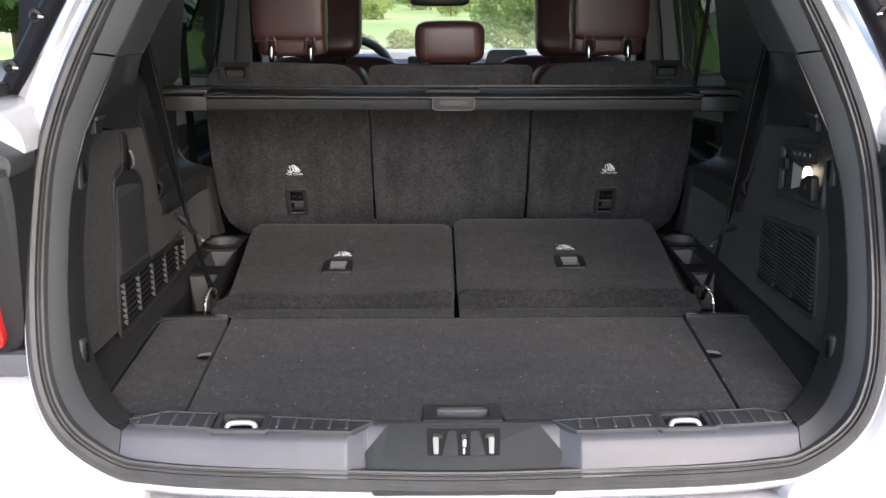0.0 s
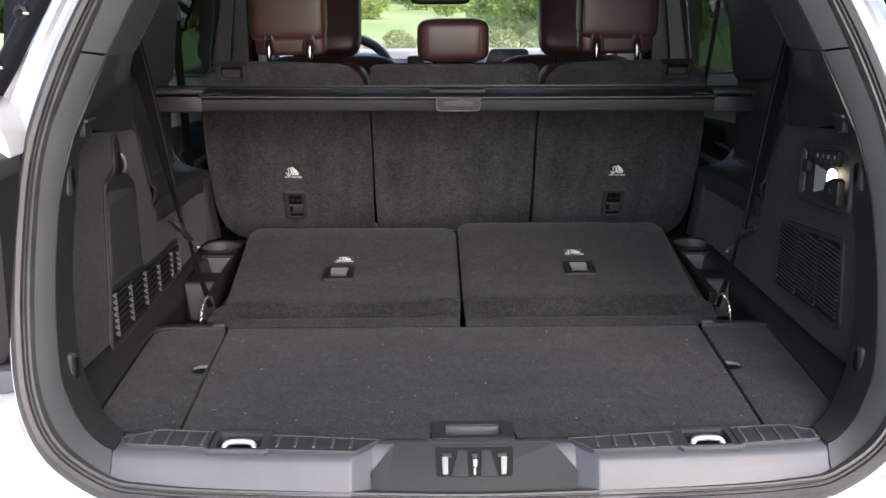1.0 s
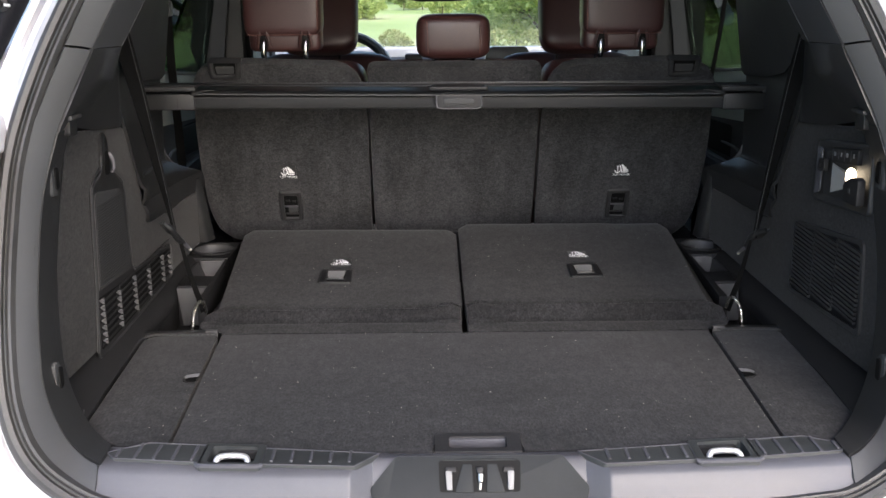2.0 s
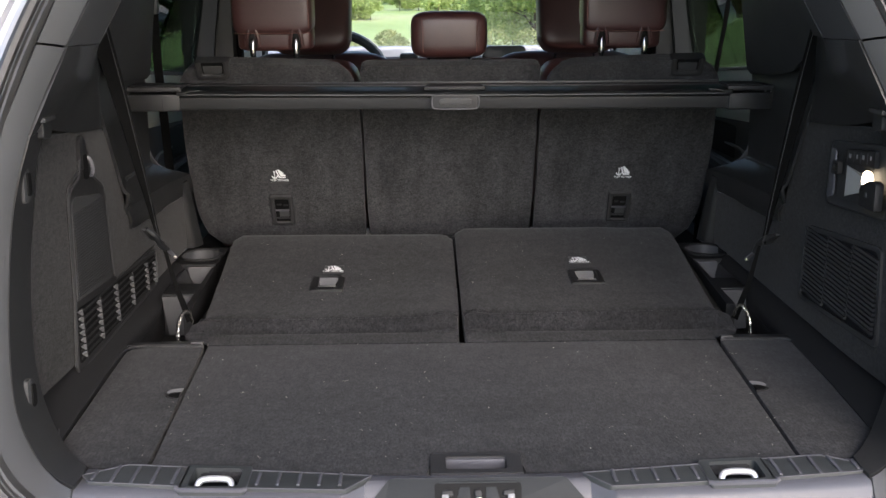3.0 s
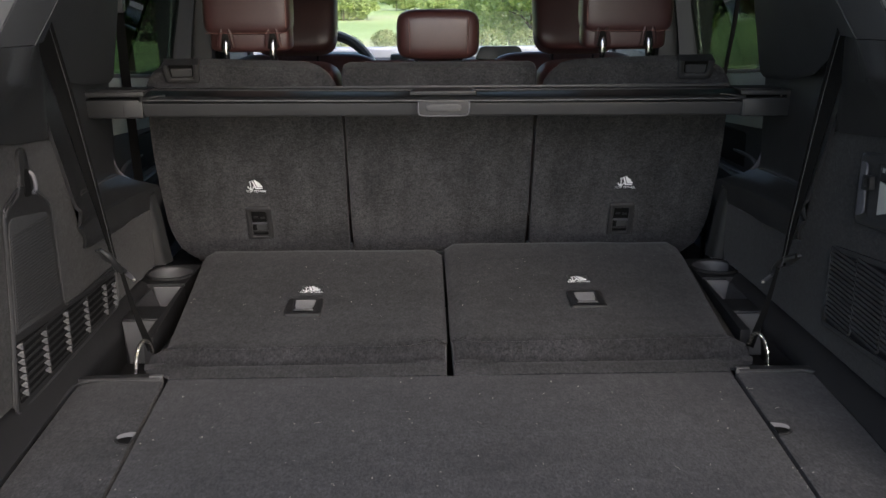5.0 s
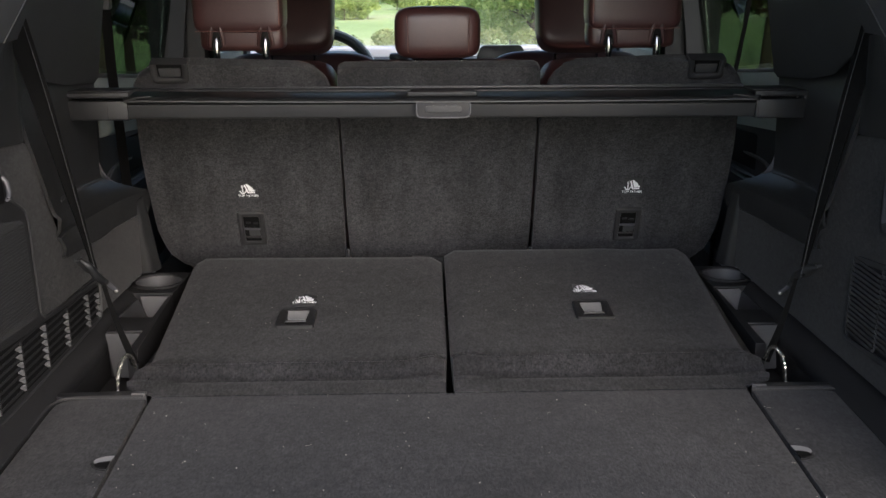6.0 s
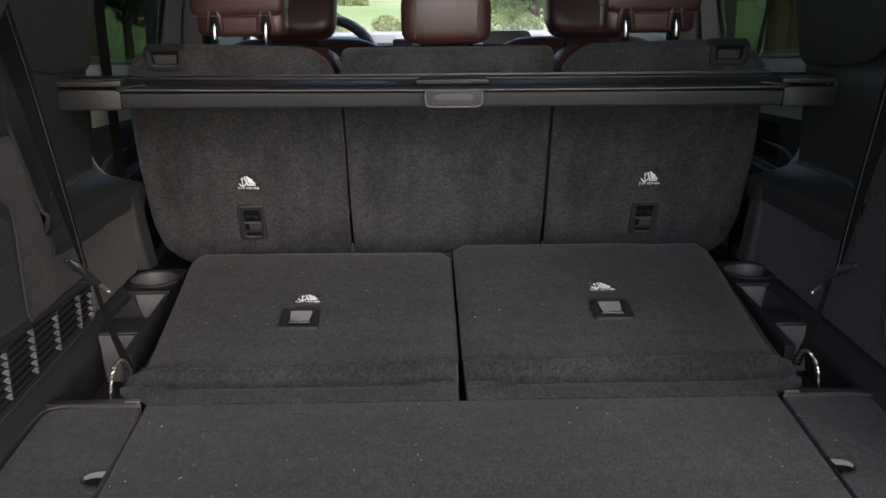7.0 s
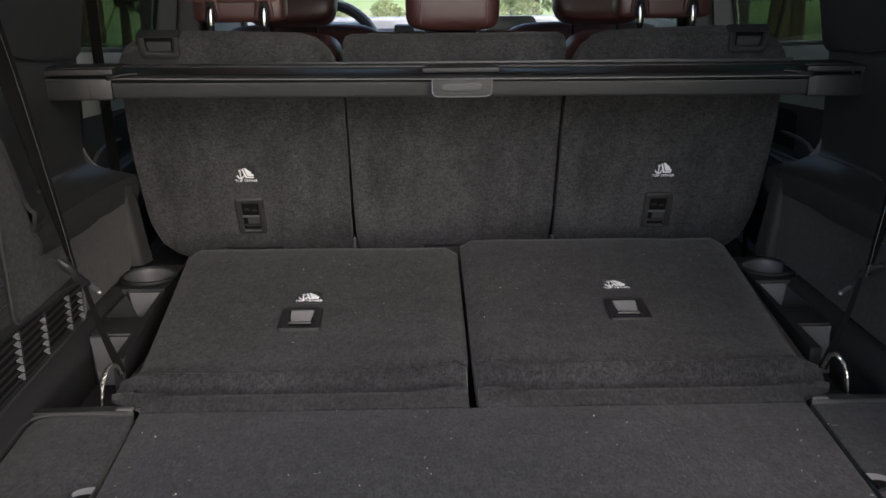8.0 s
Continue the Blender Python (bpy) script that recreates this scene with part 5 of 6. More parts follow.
    part("cup_rim", loft(B(), [[(c.x + r * math.cos(2 * math.pi * k / 36), c.y + r * math.sin(2 * math.pi * k / 36), h) for k in range(36)] for r, h in rim], False, True), PLASTIC_DARK, ob, "black rim of the cup holder")


build_tray(-1)
build_tray(1)


# ---- seats ----
def build_folded_seat(s):
    lift = 0.006 if s > 0 else 0.0
    ob = thing("folded_seat", (s * 0.23, 0.85, 0.70), "folded third-row seat back in dusty black felt", "folded seat", "folded third-row seats")
    nx, rows = 24, []
    prof = [(0.549, 0.772, 0), (0.549, 0.8005, 0), (0.565, 0.8020, 0), (0.577, 0.8036, 0), (0.585, 0.8042, 0), (0.5885, 0.8036, 0), (0.5895, 0.8010, 0), (0.5905, 0.7945, 0), (0.597, 0.7905, 0.1), (0.606, 0.7925, 0.2), (0.614, 0.7975, 0.4), (0.621, 0.8040, 0.7), (0.6262, 0.8100, 0.9), (0.6310, 0.8142, 1), (0.6375, 0.8168, 1), (0.647, 0.8182, 1), (0.665, 0.8195, 1), (0.71, 0.8215, 1),
            (0.80, 0.828, 1), (0.90, 0.837, 1), (1.00, 0.846, 1), (1.075, 0.850, 1), (1.098, 0.8475, 1), (1.112, 0.838, 1), (1.116, 0.82, 1), (1.116, 0.772, 1)]
    def edge(y):
        """Outer edge of the seat at a depth."""
        if y > 0.67:
            return 0.4505 + (y - 0.67) * 0.072
        return float(np.interp(y, (0.549, 0.563, 0.568, 0.580, 0.600, 0.625, 0.634, 0.650, 0.67), (0.4215, 0.428, 0.452, 0.466, 0.469, 0.468, 0.462, 0.449, 0.4505)))
    rings = []
    for y, z, k in prof:
        x0, x1 = (0.0064 if y < 0.64 else 0.0026), edge(y)
        row = []
        for i in range(nx + 1):
            u = i / nx
            x = x0 + (x1 - x0) * u
            e = min(u, 1 - u) * (x1 - x0)
            drop = 0.011 * max(0, 1 - e / 0.016) ** 2 * (1 if y > 0.62 else 0.4)
            # the tuck under the seat back fades out towards the gap and the outer edge
            tuck = 0.0
            if 0.586 < y < 0.630:
                tuck = 0.008 * (1 - min(1, max(0, (e - 0.005) / 0.07)))
            wave = 0.0012 * math.sin(9 * x + 5 * y + s) * k + 0.0016 * noise.noise((x * 14 * s, y * 14, 2.0 + s)) * k
            zz = z + tuck - drop + wave + (lift if y > 0.6 else 0) if 0.549 < y < 1.114 and z > 0.79 else z
            near_gap = max(0, 1 - (x - x0) / 0.075)
            yy = y + (0.020 * near_gap * near_gap * (3 - 2 * near_gap) if 0.60 < y < 0.642 else 0.012 * near_gap * near_gap if y < 0.66 and y > 0.6 else 0)
            if y > 0.9 and s > 0:
                yy += 0.02 * (y - 0.9) / 0.2
            row.append((s * x, yy, zz))
        rows.append(row)
    bm = B()
    vs = [[bm.verts.new(p) for p in r] for r in rows]
    for p, q in zip(vs, vs[1:]):
        for i in range(nx):
            bm.faces.new((p[i], p[i + 1], q[i + 1], q[i]))
    for i in (0, nx):
        bm.faces.new([r[i] for r in vs])
    bm.faces.new(vs[0] + vs[-1][::-1])
    part("felt_back", bm, CARPET, ob, "", 32)
    for y0, z0, bend, name in ((0.6335, 0.8160, 0.018, "fold_edge"), (0.587, 0.8040, 0.0, "hem_edge")):
        line = []
        for k in range(31):
            x = 0.008 + (edge(y0) - 0.020) * k / 30
            g = max(0, 1 - (x - 0.0068) / 0.075)
            yy = y0 + bend * g * g * (3 - 2 * g) + 0.0008 * noise.noise((x * 40, y0, s))
            line.append((s * x, yy, z0 + (lift if y0 > 0.6 else 0) + 0.0006 * noise.noise((x * 60, 3.0, s)) + (0.0012 * math.sin(9 * x + 5 * y0 + s) + 0.0016 * noise.noise((x * 14 * s, y0 * 14, 2.0 + s)) if bend else 0)))
        part(name, tube(B(), line, 0.0010, 6), CARPET, ob, "rubbed felt edge")
    part("seat_core", box(B(), (min(s * 0.03, s * 0.42), 0.60, 0.70), (max(s * 0.03, s * 0.42), 1.10, 0.771), 0.006), PLASTIC_DARK, ob)
    # release handle
    cx, cy = (-0.247, 0.792) if s < 0 else (0.2435, 0.797)
    tilt = math.atan2(0.009, 0.10)
    zc = 0.8185 + (cy - 0.70) * 0.09 + lift + 0.0022
    m = Matrix.Translation((cx, cy, zc)) @ Matrix.Rotation(tilt, 4, "X")
    def sub(bm_, name, mat_, par, label=""):
        bm_.transform(m)
        return part(name, bm_, mat_, par, label)
    o = rounded([(-0.0315, -0.036), (0.0315, -0.036), (0.030, 0.034), (-0.030, 0.034)], 0.006, 4)
    i = rounded([(-0.0175, -0.026), (0.0175, -0.026), (0.0185, 0.026), (-0.0185, 0.026)], 0.004, 4)
    f = sub(bezel(B(), o, i, -0.006, 0.0035, 0.0022), "release_frame", PLASTIC_DARK, ob, "black seat-release frame")
    # shallow well, its shade given by black colour
    sub(box(B(), (-0.0175, -0.0255, -0.004), (0.0175, 0.0255, -0.0008)), "release_well", SHADE_BLACK, f)
    sub(loft(B(), [[(-0.0175, 0.0262, 0.0022), (0.0175, 0.0262, 0.0022), (0.0175, 0.0262, -0.0004), (-0.0175, 0.0262, -0.0004)], [(-0.0165, 0.010, 0.0004), (0.0165, 0.010, 0.0004), (0.0165, 0.010, -0.0006), (-0.0165, 0.010, -0.0006)],
                    [(-0.0145, -0.004, -0.0002), (0.0145, -0.004, -0.0002), (0.0145, -0.004, -0.0008), (-0.0145, -0.004, -0.0008)]]), "release_tab", LIGHT_GREY, f, "pale grey pull tab")
    sub(tube(B(), [(-0.0165, -0.013, 0.0006), (-0.006, -0.0145, 0.0016), (0.006, -0.0145, 0.0016), (0.0165, -0.013, 0.0006)], 0.0020, 8), "cross_bar", PLASTIC, f)
    lx, ly = (-0.2425, 0.871) if s < 0 else (0.2435, 0.890)
    ml = Matrix.Translation((lx, ly, 0.8185 + (ly - 0.70) * 0.09 + lift + 0.0012)) @ Matrix.Rotation(tilt, 4, "X")
    tether_label(ob, ml)


def tether_label(parent, m):
    """A black tag with a child-seat and anchor pictogram and its wording, lying in the xy plane of m."""
    m = m @ Matrix.Diagonal((0.86, 0.86, 1, 1))
    tag = B()
    prism(tag, rounded([(-0.022, -0.024), (0.022, -0.024), (0.022, 0.024), (-0.022, 0.024)], 0.002, 2), "z", -0.0012, 0.0004)
    tag.transform(m)
    t = part("tether_label", tag, PLASTIC, parent, "black tag printed in white")
    t["label"] = "black tag with white anchor and child-seat sign"
    bm = B()
    # anchor
    ring = [(-0.0115 + 0.003 * math.cos(a), 0.0125 + 0.003 * math.sin(a)) for a in (2 * math.pi * k / 12 for k in range(12))]
    ring2 = [(-0.0115 + 0.0015 * math.cos(a), 0.0125 + 0.0015 * math.sin(a)) for a in (2 * math.pi * k / 12 for k in range(12))]
    frame_prism(bm, ring, ring2, "z", 0.0004, 0.0008)
    prism(bm, [(-0.0125, -0.006), (-0.0105, -0.006), (-0.0105, 0.0095), (-0.0125, 0.0095)], "z", 0.0004, 0.0008)
    arc = [(-0.0115 + 0.007 * math.cos(a), -0.002 + 0.007 * math.sin(a)) for a in (math.pi + math.pi * k / 8 for k in range(9))]
    arc2 = [(-0.0115 + 0.0048 * math.cos(a), -0.001 + 0.0048 * math.sin(a)) for a in (math.pi + math.pi * k / 8 for k in range(9))]
    prism(bm, arc + arc2[::-1], "z", 0.0004, 0.0008)
    prism(bm, [(-0.0205, -0.002), (-0.016, -0.002), (-0.0185, 0.002)], "z", 0.0004, 0.0008)
    prism(bm, [(-0.007, -0.002), (-0.0025, -0.002), (-0.0045, 0.002)], "z", 0.0004, 0.0008)
    bm.transform(m)
    part("anchor_sign", bm, LABEL_WHITE, t)
    bm = B()
    # child seat: back, base and shell
    prism(bm, [(-0.008, 0.017), (-0.0045, 0.018), (0.002, -0.003), (0.0165, -0.003), (0.0165, -0.0065), (-0.001, -0.0065)], "z", 0.0004, 0.0008)
    prism(bm, rounded([(-0.003, 0.020), (0.002, 0.019), (0.006, 0.014), (0.012, 0.010), (0.0125, 0.004), (0.0175, 0.003), (0.017, -0.0015), (0.0035, -0.0015)], 0.0015, 2), "z", 0.0004, 0.0008)
    bm.transform(m)
    part("seat_sign", bm, LABEL_WHITE, t)
    part("wording", words("TOP TETHER", 0.0085, m @ Matrix.Translation((0, -0.0165, 0.0006))), LABEL_WHITE, t, "white wording TOP TETHER", fix=False)


build_folded_seat(-1)
build_folded_seat(1)

REC = radians(23)


def seat_pose():
    """x across, y up the seat back, z out of it towards the load space."""
    up, out = Vector((0, -math.sin(REC), math.cos(REC))), Vector((0, -math.cos(REC), -math.sin(REC)))
    m = Matrix.Identity(4)
    for i in range(3):
        m[i][0], m[i][1], m[i][2], m[i][3] = (1, 0, 0)[i], up[i], out[i], (0, 1.2055, 0.97)[i]
    return m


SEATM = seat_pose()


def build_rear_seat(x0, x1, kind):
    """One upright second-row seat: felt back, leather front, headrest."""
    cx = (x0 + x1) / 2
    label = {"middle": "middle second-row seat, felt back, maroon headrest", "outer": "outer second-row seat, felt back, maroon leather headrest"}[kind]
    ob = thing("bench_seat", (cx, 1.35, 0.70), label, "car seat", "second-row seats")
    outer_left, outer_right = kind == "outer" and cx < 0, kind == "outer" and cx > 0
    low = -0.215
    if kind == "middle":
        top = 0.262
        pts = rounded([(x0 + 0.004, low), (x1 - 0.004, low), (x1, -0.12), (x1 - 0.001, top), (x0 + 0.001, top), (x0, -0.12)], [0.03, 0.03, 0.1, 0.012, 0.012, 0.1], 5)
    else:
        top = 0.272
        inx, outx = (x1, x0) if outer_left else (x0, x1)
        d = 1 if outer_left else -1
        pts = rounded([(inx - d * 0.004, low), (inx, 0.16), (inx - d * 0.018, 0.244), (inx - d * 0.062, 0.265), (outx + d * 0.13, top), (outx + d * 0.095, 0.262), (outx + d * 0.04, 0.256),
                       (outx + d * 0.020, 0.232), (outx + d * 0.004, 0.06), (outx + d * 0.006, -0.13), (outx + d * 0.04, low)],
                      [0.02, 0.05, 0.03, 0.03, 0.03, 0.02, 0.03, 0.03, 0.1, 0.05, 0.05], 4)
    bm = prism(B(), pts, "z", -0.030, 0.0, 0.011, 3, m=None)
    bm.transform(SEATM)
    part("felt_back", bm, CARPET_SEAT, ob, "black felt seat back", 45)
    # padded leather front
    bm = B()
    w = x1 - x0 - 0.002
    cushion(bm, (cx, 0.025, -0.080), (w, 0.40, 0.095), 0.22, 16)
    bm.transform(SEATM)
    part("leather_front", bm, LEATHER, ob, "maroon leather seat front")
    bm = B()
    cushion(bm, (cx, 1.62, 0.80), (w, 0.42, 0.17), 0.3, 14)
    part("seat_cushion", bm, LEATHER, ob, "maroon leather cushion")
    part("seat_base", box(B(), (x0 + 0.03, 1.32, 0.70), (x1 - 0.03, 1.78, 0.74), 0.01), PLASTIC_DARK, ob)
    part("hinge_bracket", box(B(), (cx - 0.06, 1.262, 0.70), (cx + 0.06, 1.30, 0.80), 0.004), PLASTIC_DARK, ob)
    if kind == "middle":
        for hx in (x0 - 0.002, x1 + 0.003):
            part("hinge_pin", tube(B(), [(hx, 1.262, 0.800), (hx, 1.260, 0.821)], [0.0045, 0.0035], 8), TRAY, ob, "grey hinge pin between the seat backs")
    # headrest
    if kind == "middle":
        hr = part("headrest", cushion(B(), (cx - 0.001, 1.215, 1.272), (0.168, 0.10, 0.100), 0.42, 20), LEATHER, ob, "low maroon leather headrest")
        for s in (-1, 1):
            part("headrest_seam", tube(B(), curve([(cx + s * 0.060, 1.163, 1.305), (cx + s * 0.0585, 1.1625, 1.273), (cx + s * 0.058, 1.165, 1.236)], 6), 0.0011, 5), STITCH, hr)
            part("headrest_post", tube(B(), [(cx + s * 0.045, 1.215, 1.20), (cx + s * 0.045, 1.215, 1.24)], 0.006, 10), CHROME, ob)
    else:
        s = -1 if outer_left else 1
        hx = -0.390 if outer_left else 0.379
        w = 0.176 if outer_left else 0.184
        bm = B()
        cushion(bm, (hx, 1.225, 1.356), (w, 0.085, 0.165), 0.25, 20)
        hr = part("headrest", bm, LEATHER, ob, "tall maroon leather headrest")
        part("headrest_skirt", cushion(B(), (hx - s * 0.004, 1.228, 1.269), (w * 0.93, 0.07, 0.060), 0.32, 16), LEATHER, hr)
        part("headrest_seam", tube(B(), [(hx - w * 0.46, 1.181, 1.278), (hx, 1.1815, 1.2775), (hx + w * 0.46, 1.181, 1.278)], 0.0010, 5), STITCH, hr)
        part("headrest_piping", tube(B(), [(hx - s * w * 0.455, 1.184, 1.288), (hx - s * w * 0.46, 1.184, 1.42)], 0.0016, 5), STITCH, hr)
        for k in (-1, 1):
            px = hx - s * 0.004 + k * 0.047
            part("headrest_post", tube(B(), [(px, 1.192, 1.195), (px, 1.188, 1.225), (px, 1.186, 1.246), (px, 1.190, 1.262), (px, 1.196, 1.274)], [0.0062, 0.0060, 0.0070, 0.0066, 0.0040], 14), POST, ob, "chrome headrest post")
            # black wedge paints the shaded notch round the post
            part("post_notch", prism(B(), rounded([(px - 0.0105, 1.246), (px + 0.0105, 1.246), (px + 0.0065, 1.284), (px, 1.290), (px - 0.0065, 1.284)], 0.003, 2), "y", 1.1885, 1.197, 0.001), SHADE_BLACK, hr)
            for e in (-1, 1):
                part("notch_fold", tube(B(), curve([(px + e * 0.0135, 1.191, 1.250), (px + e * 0.0115, 1.188, 1.268), (px + e * 0.007, 1.187, 1.286), (px + e * 0.002, 1.190, 1.296)], 4), [0.0042] * 8 + [0.003] * 5, 8), LEATHER, hr)
        # release handle recessed at the top
        hxx = -0.505 if outer_left else 0.497
        mr = SEATM @ Matrix.Translation((hxx, 0.258, 0.0))
        o = rounded([(-0.0355, 0.0195), (-0.0335, -0.021), (0.0335, -0.021), (0.0355, 0.0195)], [0.003, 0.010, 0.010, 0.003], 4)
        i = rounded([(-0.0245, 0.0180), (-0.0225, -0.0095), (0.0225, -0.0095), (0.0245, 0.0180)], [0.001, 0.005, 0.005, 0.001], 4)
        bm = bezel(B(), o, i, -0.02, 0.0065, 0.003)
        bm.transform(mr)
        f = part("release_frame", bm, PLASTIC, ob, "black plastic fold-handle frame", 50)
        bm = box(B(), (-0.0238, -0.0095, -0.012), (0.0238, 0.0172, 0.0006))
        bm.transform(mr)
        # black block painted as the shaded hollow behind the lever
        part("release_well", bm, SHADE_BLACK, f)
        bm = prism(B(), rounded([(-0.0190, -0.0085), (0.0190, -0.0085), (0.0205, 0.0085), (-0.0205, 0.0085)], 0.003, 3), "z", -0.004, 0.0034, 0.0015)
        bm.transform(mr)
        part("release_lever", bm, PLASTIC_GREY, f, "dark grey lever")
        # tether anchor plate and tag
        ax = -0.396 if outer_left else 0.392
        ma = SEATM @ Matrix.Translation((ax, -0.104, 0.0))
        bm = bezel(B(), rounded([(-0.0275, -0.044), (0.0275, -0.044), (0.0275, 0.042), (-0.0275, 0.042)], 0.007, 4), rounded([(-0.0165, -0.034), (0.0165, -0.034), (0.0165, 0.030), (-0.0165, 0.030)], 0.004, 4), -0.002, 0.0055, 0.0028)
        bm.transform(ma)
        f = part("anchor_frame", bm, PLASTIC, ob, "black child-seat anchor plate", 50)
        # anchor_well is a black sheet for the shade inside the plate
        for lo, hi, mt, nm in (((-0.0165, -0.0338, 0.0002), (0.0165, 0.0298, 0.0010), SHADE_BLACK, "anchor_well"), ((-0.0165, -0.0030, 0.001), (0.0165, 0.0005, 0.0052), PLASTIC_SILL, "anchor_bar"),
                               ((-0.0075, -0.0200, 0.001), (0.0155, -0.0032, 0.0026), PLASTIC_GREY, "anchor_tab"), ((-0.0165, -0.0255, 0.001), (0.0165, -0.0215, 0.0040), PLASTIC, "anchor_lip"),
                               ((-0.0120, 0.0120, 0.001), (-0.0020, 0.0165, 0.0030), PLASTIC_DARK, "anchor_hook"), ((0.0030, 0.0100, 0.001), (0.0130, 0.0145, 0.0030), PLASTIC_DARK, "anchor_hook")):
            bm = box(B(), lo, hi, 0.0006)
            bm.transform(ma)
            part(nm, bm, mt, f)
        lx = -0.394 if outer_left else 0.392
        tether_label(ob, SEATM @ Matrix.Translation((lx, -0.010, 0.0014)))


build_rear_seat(-0.600, -0.2005, "outer")
build_rear_seat(-0.1965, 0.1872, "middle")
build_rear_seat(0.1928, 0.590, "outer")


def build_front_seat(s):
    ob = thing("front_seat", (s * 0.40, 2.2, 0.70), "maroon leather front seat with headrest", "car seat", "front seats")
    tilt = Matrix.Rotation(radians(-18), 4, "X")
    hr = part("headrest", cushion(B(), (s * 0.405, 2.06, 1.325), (0.245, 0.10, 0.29), 0.35, 18, tilt), LEATHER, ob, "maroon leather headrest")
    part("headrest_seam", tube(B(), [(s * 0.405 - 0.115, 2.055, 1.20), (s * 0.405, 2.052, 1.198), (s * 0.405 + 0.115, 2.055, 1.20)], 0.0015, 5), STITCH, hr)
    part("backrest", cushion(B(), (s * 0.40, 2.18, 0.93), (0.50, 0.14, 0.50), 0.35, 16, tilt), LEATHER, ob)
    part("seat_cushion", cushion(B(), (s * 0.40, 2.45, 0.80), (0.50, 0.50, 0.19), 0.35, 14), LEATHER, ob)
    part("seat_base", box(B(), (s * 0.40 - 0.2, 2.25, 0.70), (s * 0.40 + 0.2, 2.65, 0.74), 0.01), PLASTIC_DARK, ob)
    for k in (-1, 1):
        part("headrest_post", tube(B(), [(s * 0.405 + k * 0.06, 2.10, 1.12), (s * 0.405 + k * 0.06, 2.08, 1.21)], 0.006, 8), CHROME, ob)


build_front_seat(-1)
build_front_seat(1)


# ---- load cover, belts and dashboard ----
def build_cover():
    ob = thing("load_cover", (0, 0.93, 1.14), "rolled-up black roller load cover in its cassette", "load cover")
    def z(x):
        return 1.1645 - 0.003 * x / 0.6
    def sag(x):
        return 0.0022 * max(0, 1 - (x / 0.53) ** 2)
    x0, x1 = -0.5280, 0.5285
    prof = rounded([(0.9135, -0.0225), (0.978, -0.0205), (0.986, 0.006), (0.975, 0.0125), (0.928, 0.0115), (0.9225, 0.0035), (0.909, 0.0018)], [0.003, 0.015, 0.01, 0.006, 0.002, 0.001, 0.0025], 4)
    part("cassette", loft(B(), [[(x, y, z(x) + h) for y, h in prof] for x in (x0, -0.3, 0.0, 0.3, x1)]), QUARTER, ob, "charcoal cassette tube")
    # pull-out edge bar lying on top, its nose hanging over the cassette
    xs = [-0.526 + 1.052 * k / 16 for k in range(17)]
    prof2 = rounded([(0.899, 0.0085), (0.904, 0.0040), (0.920, 0.0050), (0.945, 0.0120), (0.968, 0.0165), (0.968, 0.0215), (0.930, 0.0195), (0.9045, 0.0150)], [0.003, 0.002, 0.004, 0.004, 0.002, 0.002, 0.01, 0.004], 3)
    part("edge_bar", loft(B(), [[(x, y - 0.004 * max(0, 1 - (x / 0.53) ** 2), z(x) + h - sag(x)) for y, h in prof2] for x in xs]), GLOSS, ob, "glossy black edge bar")
    # thin paler tube draws the highlight on the bar's nose
    part("edge_highlight", tube(B(), [(x, 0.8995 - 0.004 * max(0, 1 - (x / 0.53) ** 2), z(x) + 0.0088 - sag(x)) for x in xs], 0.0015, 6), TRAY, ob, "thin highlight along the edge bar, put in as a grey tube")
    part("rolled_cloth", tube(B(), [(x, 0.957, z(x) + 0.0185) for x in xs], 0.0055, 10), PLASTIC_DARK, ob, "rolled black cover cloth")
    part("rear_lip", box(B(), (-0.524, 0.966, 1.184), (0.524, 0.972, 1.1905), 0.001), PLASTIC, ob)
    part("top_plate", prism(B(), rounded([(-0.062, 0.903), (0.057, 0.903), (0.048, 0.957), (-0.053, 0.957)], 0.004, 3), "z", 1.1795, 1.1868, 0.0015), PLASTIC_DARK, ob, "raised plate over the pull handle")
    bm = prism(B(), rounded([(-0.0465, 1.170), (0.0445, 1.170), (0.0440, 1.150), (0.037, 1.1445), (-0.039, 1.1445), (-0.0460, 1.150)], [0.001, 0.001, 0.006, 0.008, 0.008, 0.006], 4), "y", 0.893, 0.912, 0.002)
    h = part("pull_handle", bm, PLASTIC_DARK, ob, "black moulded pull handle")
    part("handle_rim", tube(B(), curve([(-0.0458, 0.893, 1.170), (-0.0455, 0.893, 1.152), (-0.038, 0.893, 1.1452), (0, 0.893, 1.1448), (0.036, 0.893, 1.1452), (0.0435, 0.893, 1.152), (0.0438, 0.893, 1.170)], 4), 0.0013, 6), PLASTIC_SILL, h)
    part("handle_dimple", cushion(B(), (-0.001, 0.8925, 1.159), (0.062, 0.0024, 0.013), 0.5, 12), PLASTIC, h)
    for s in (-1, 1):
        a, b, c = (0.5285, 0.6455, 0.529) if s < 0 else (0.529, 0.6165, 0.529)
        def block(lo, hi, r):
            return box(B(), (min(s * lo[0], s * hi[0]), lo[1], z(s * 0.58) + lo[2]), (max(s * lo[0], s * hi[0]), hi[1], z(s * 0.58) + hi[2]), r)
        # lower face, slot, outer wall and thin top of the end cap
        e = part("end_cap", loft(B(), [[(s * x, y + o, z(s * x) + q) for y, q in rounded([(0.9075, -0.0245), (0.985, -0.022), (0.990, 0.0084), (0.906, 0.0084)], [0.004, 0.01, 0.004, 0.003], 4)] for x, o in ((a, 0.0), (a + 0.002, -0.0012), (b - 0.003, -0.0012), (b, 0.001))]), QUARTER, ob, "charcoal cassette end cap")
        g = a + (0.0325 if s < 0 else 0.003)
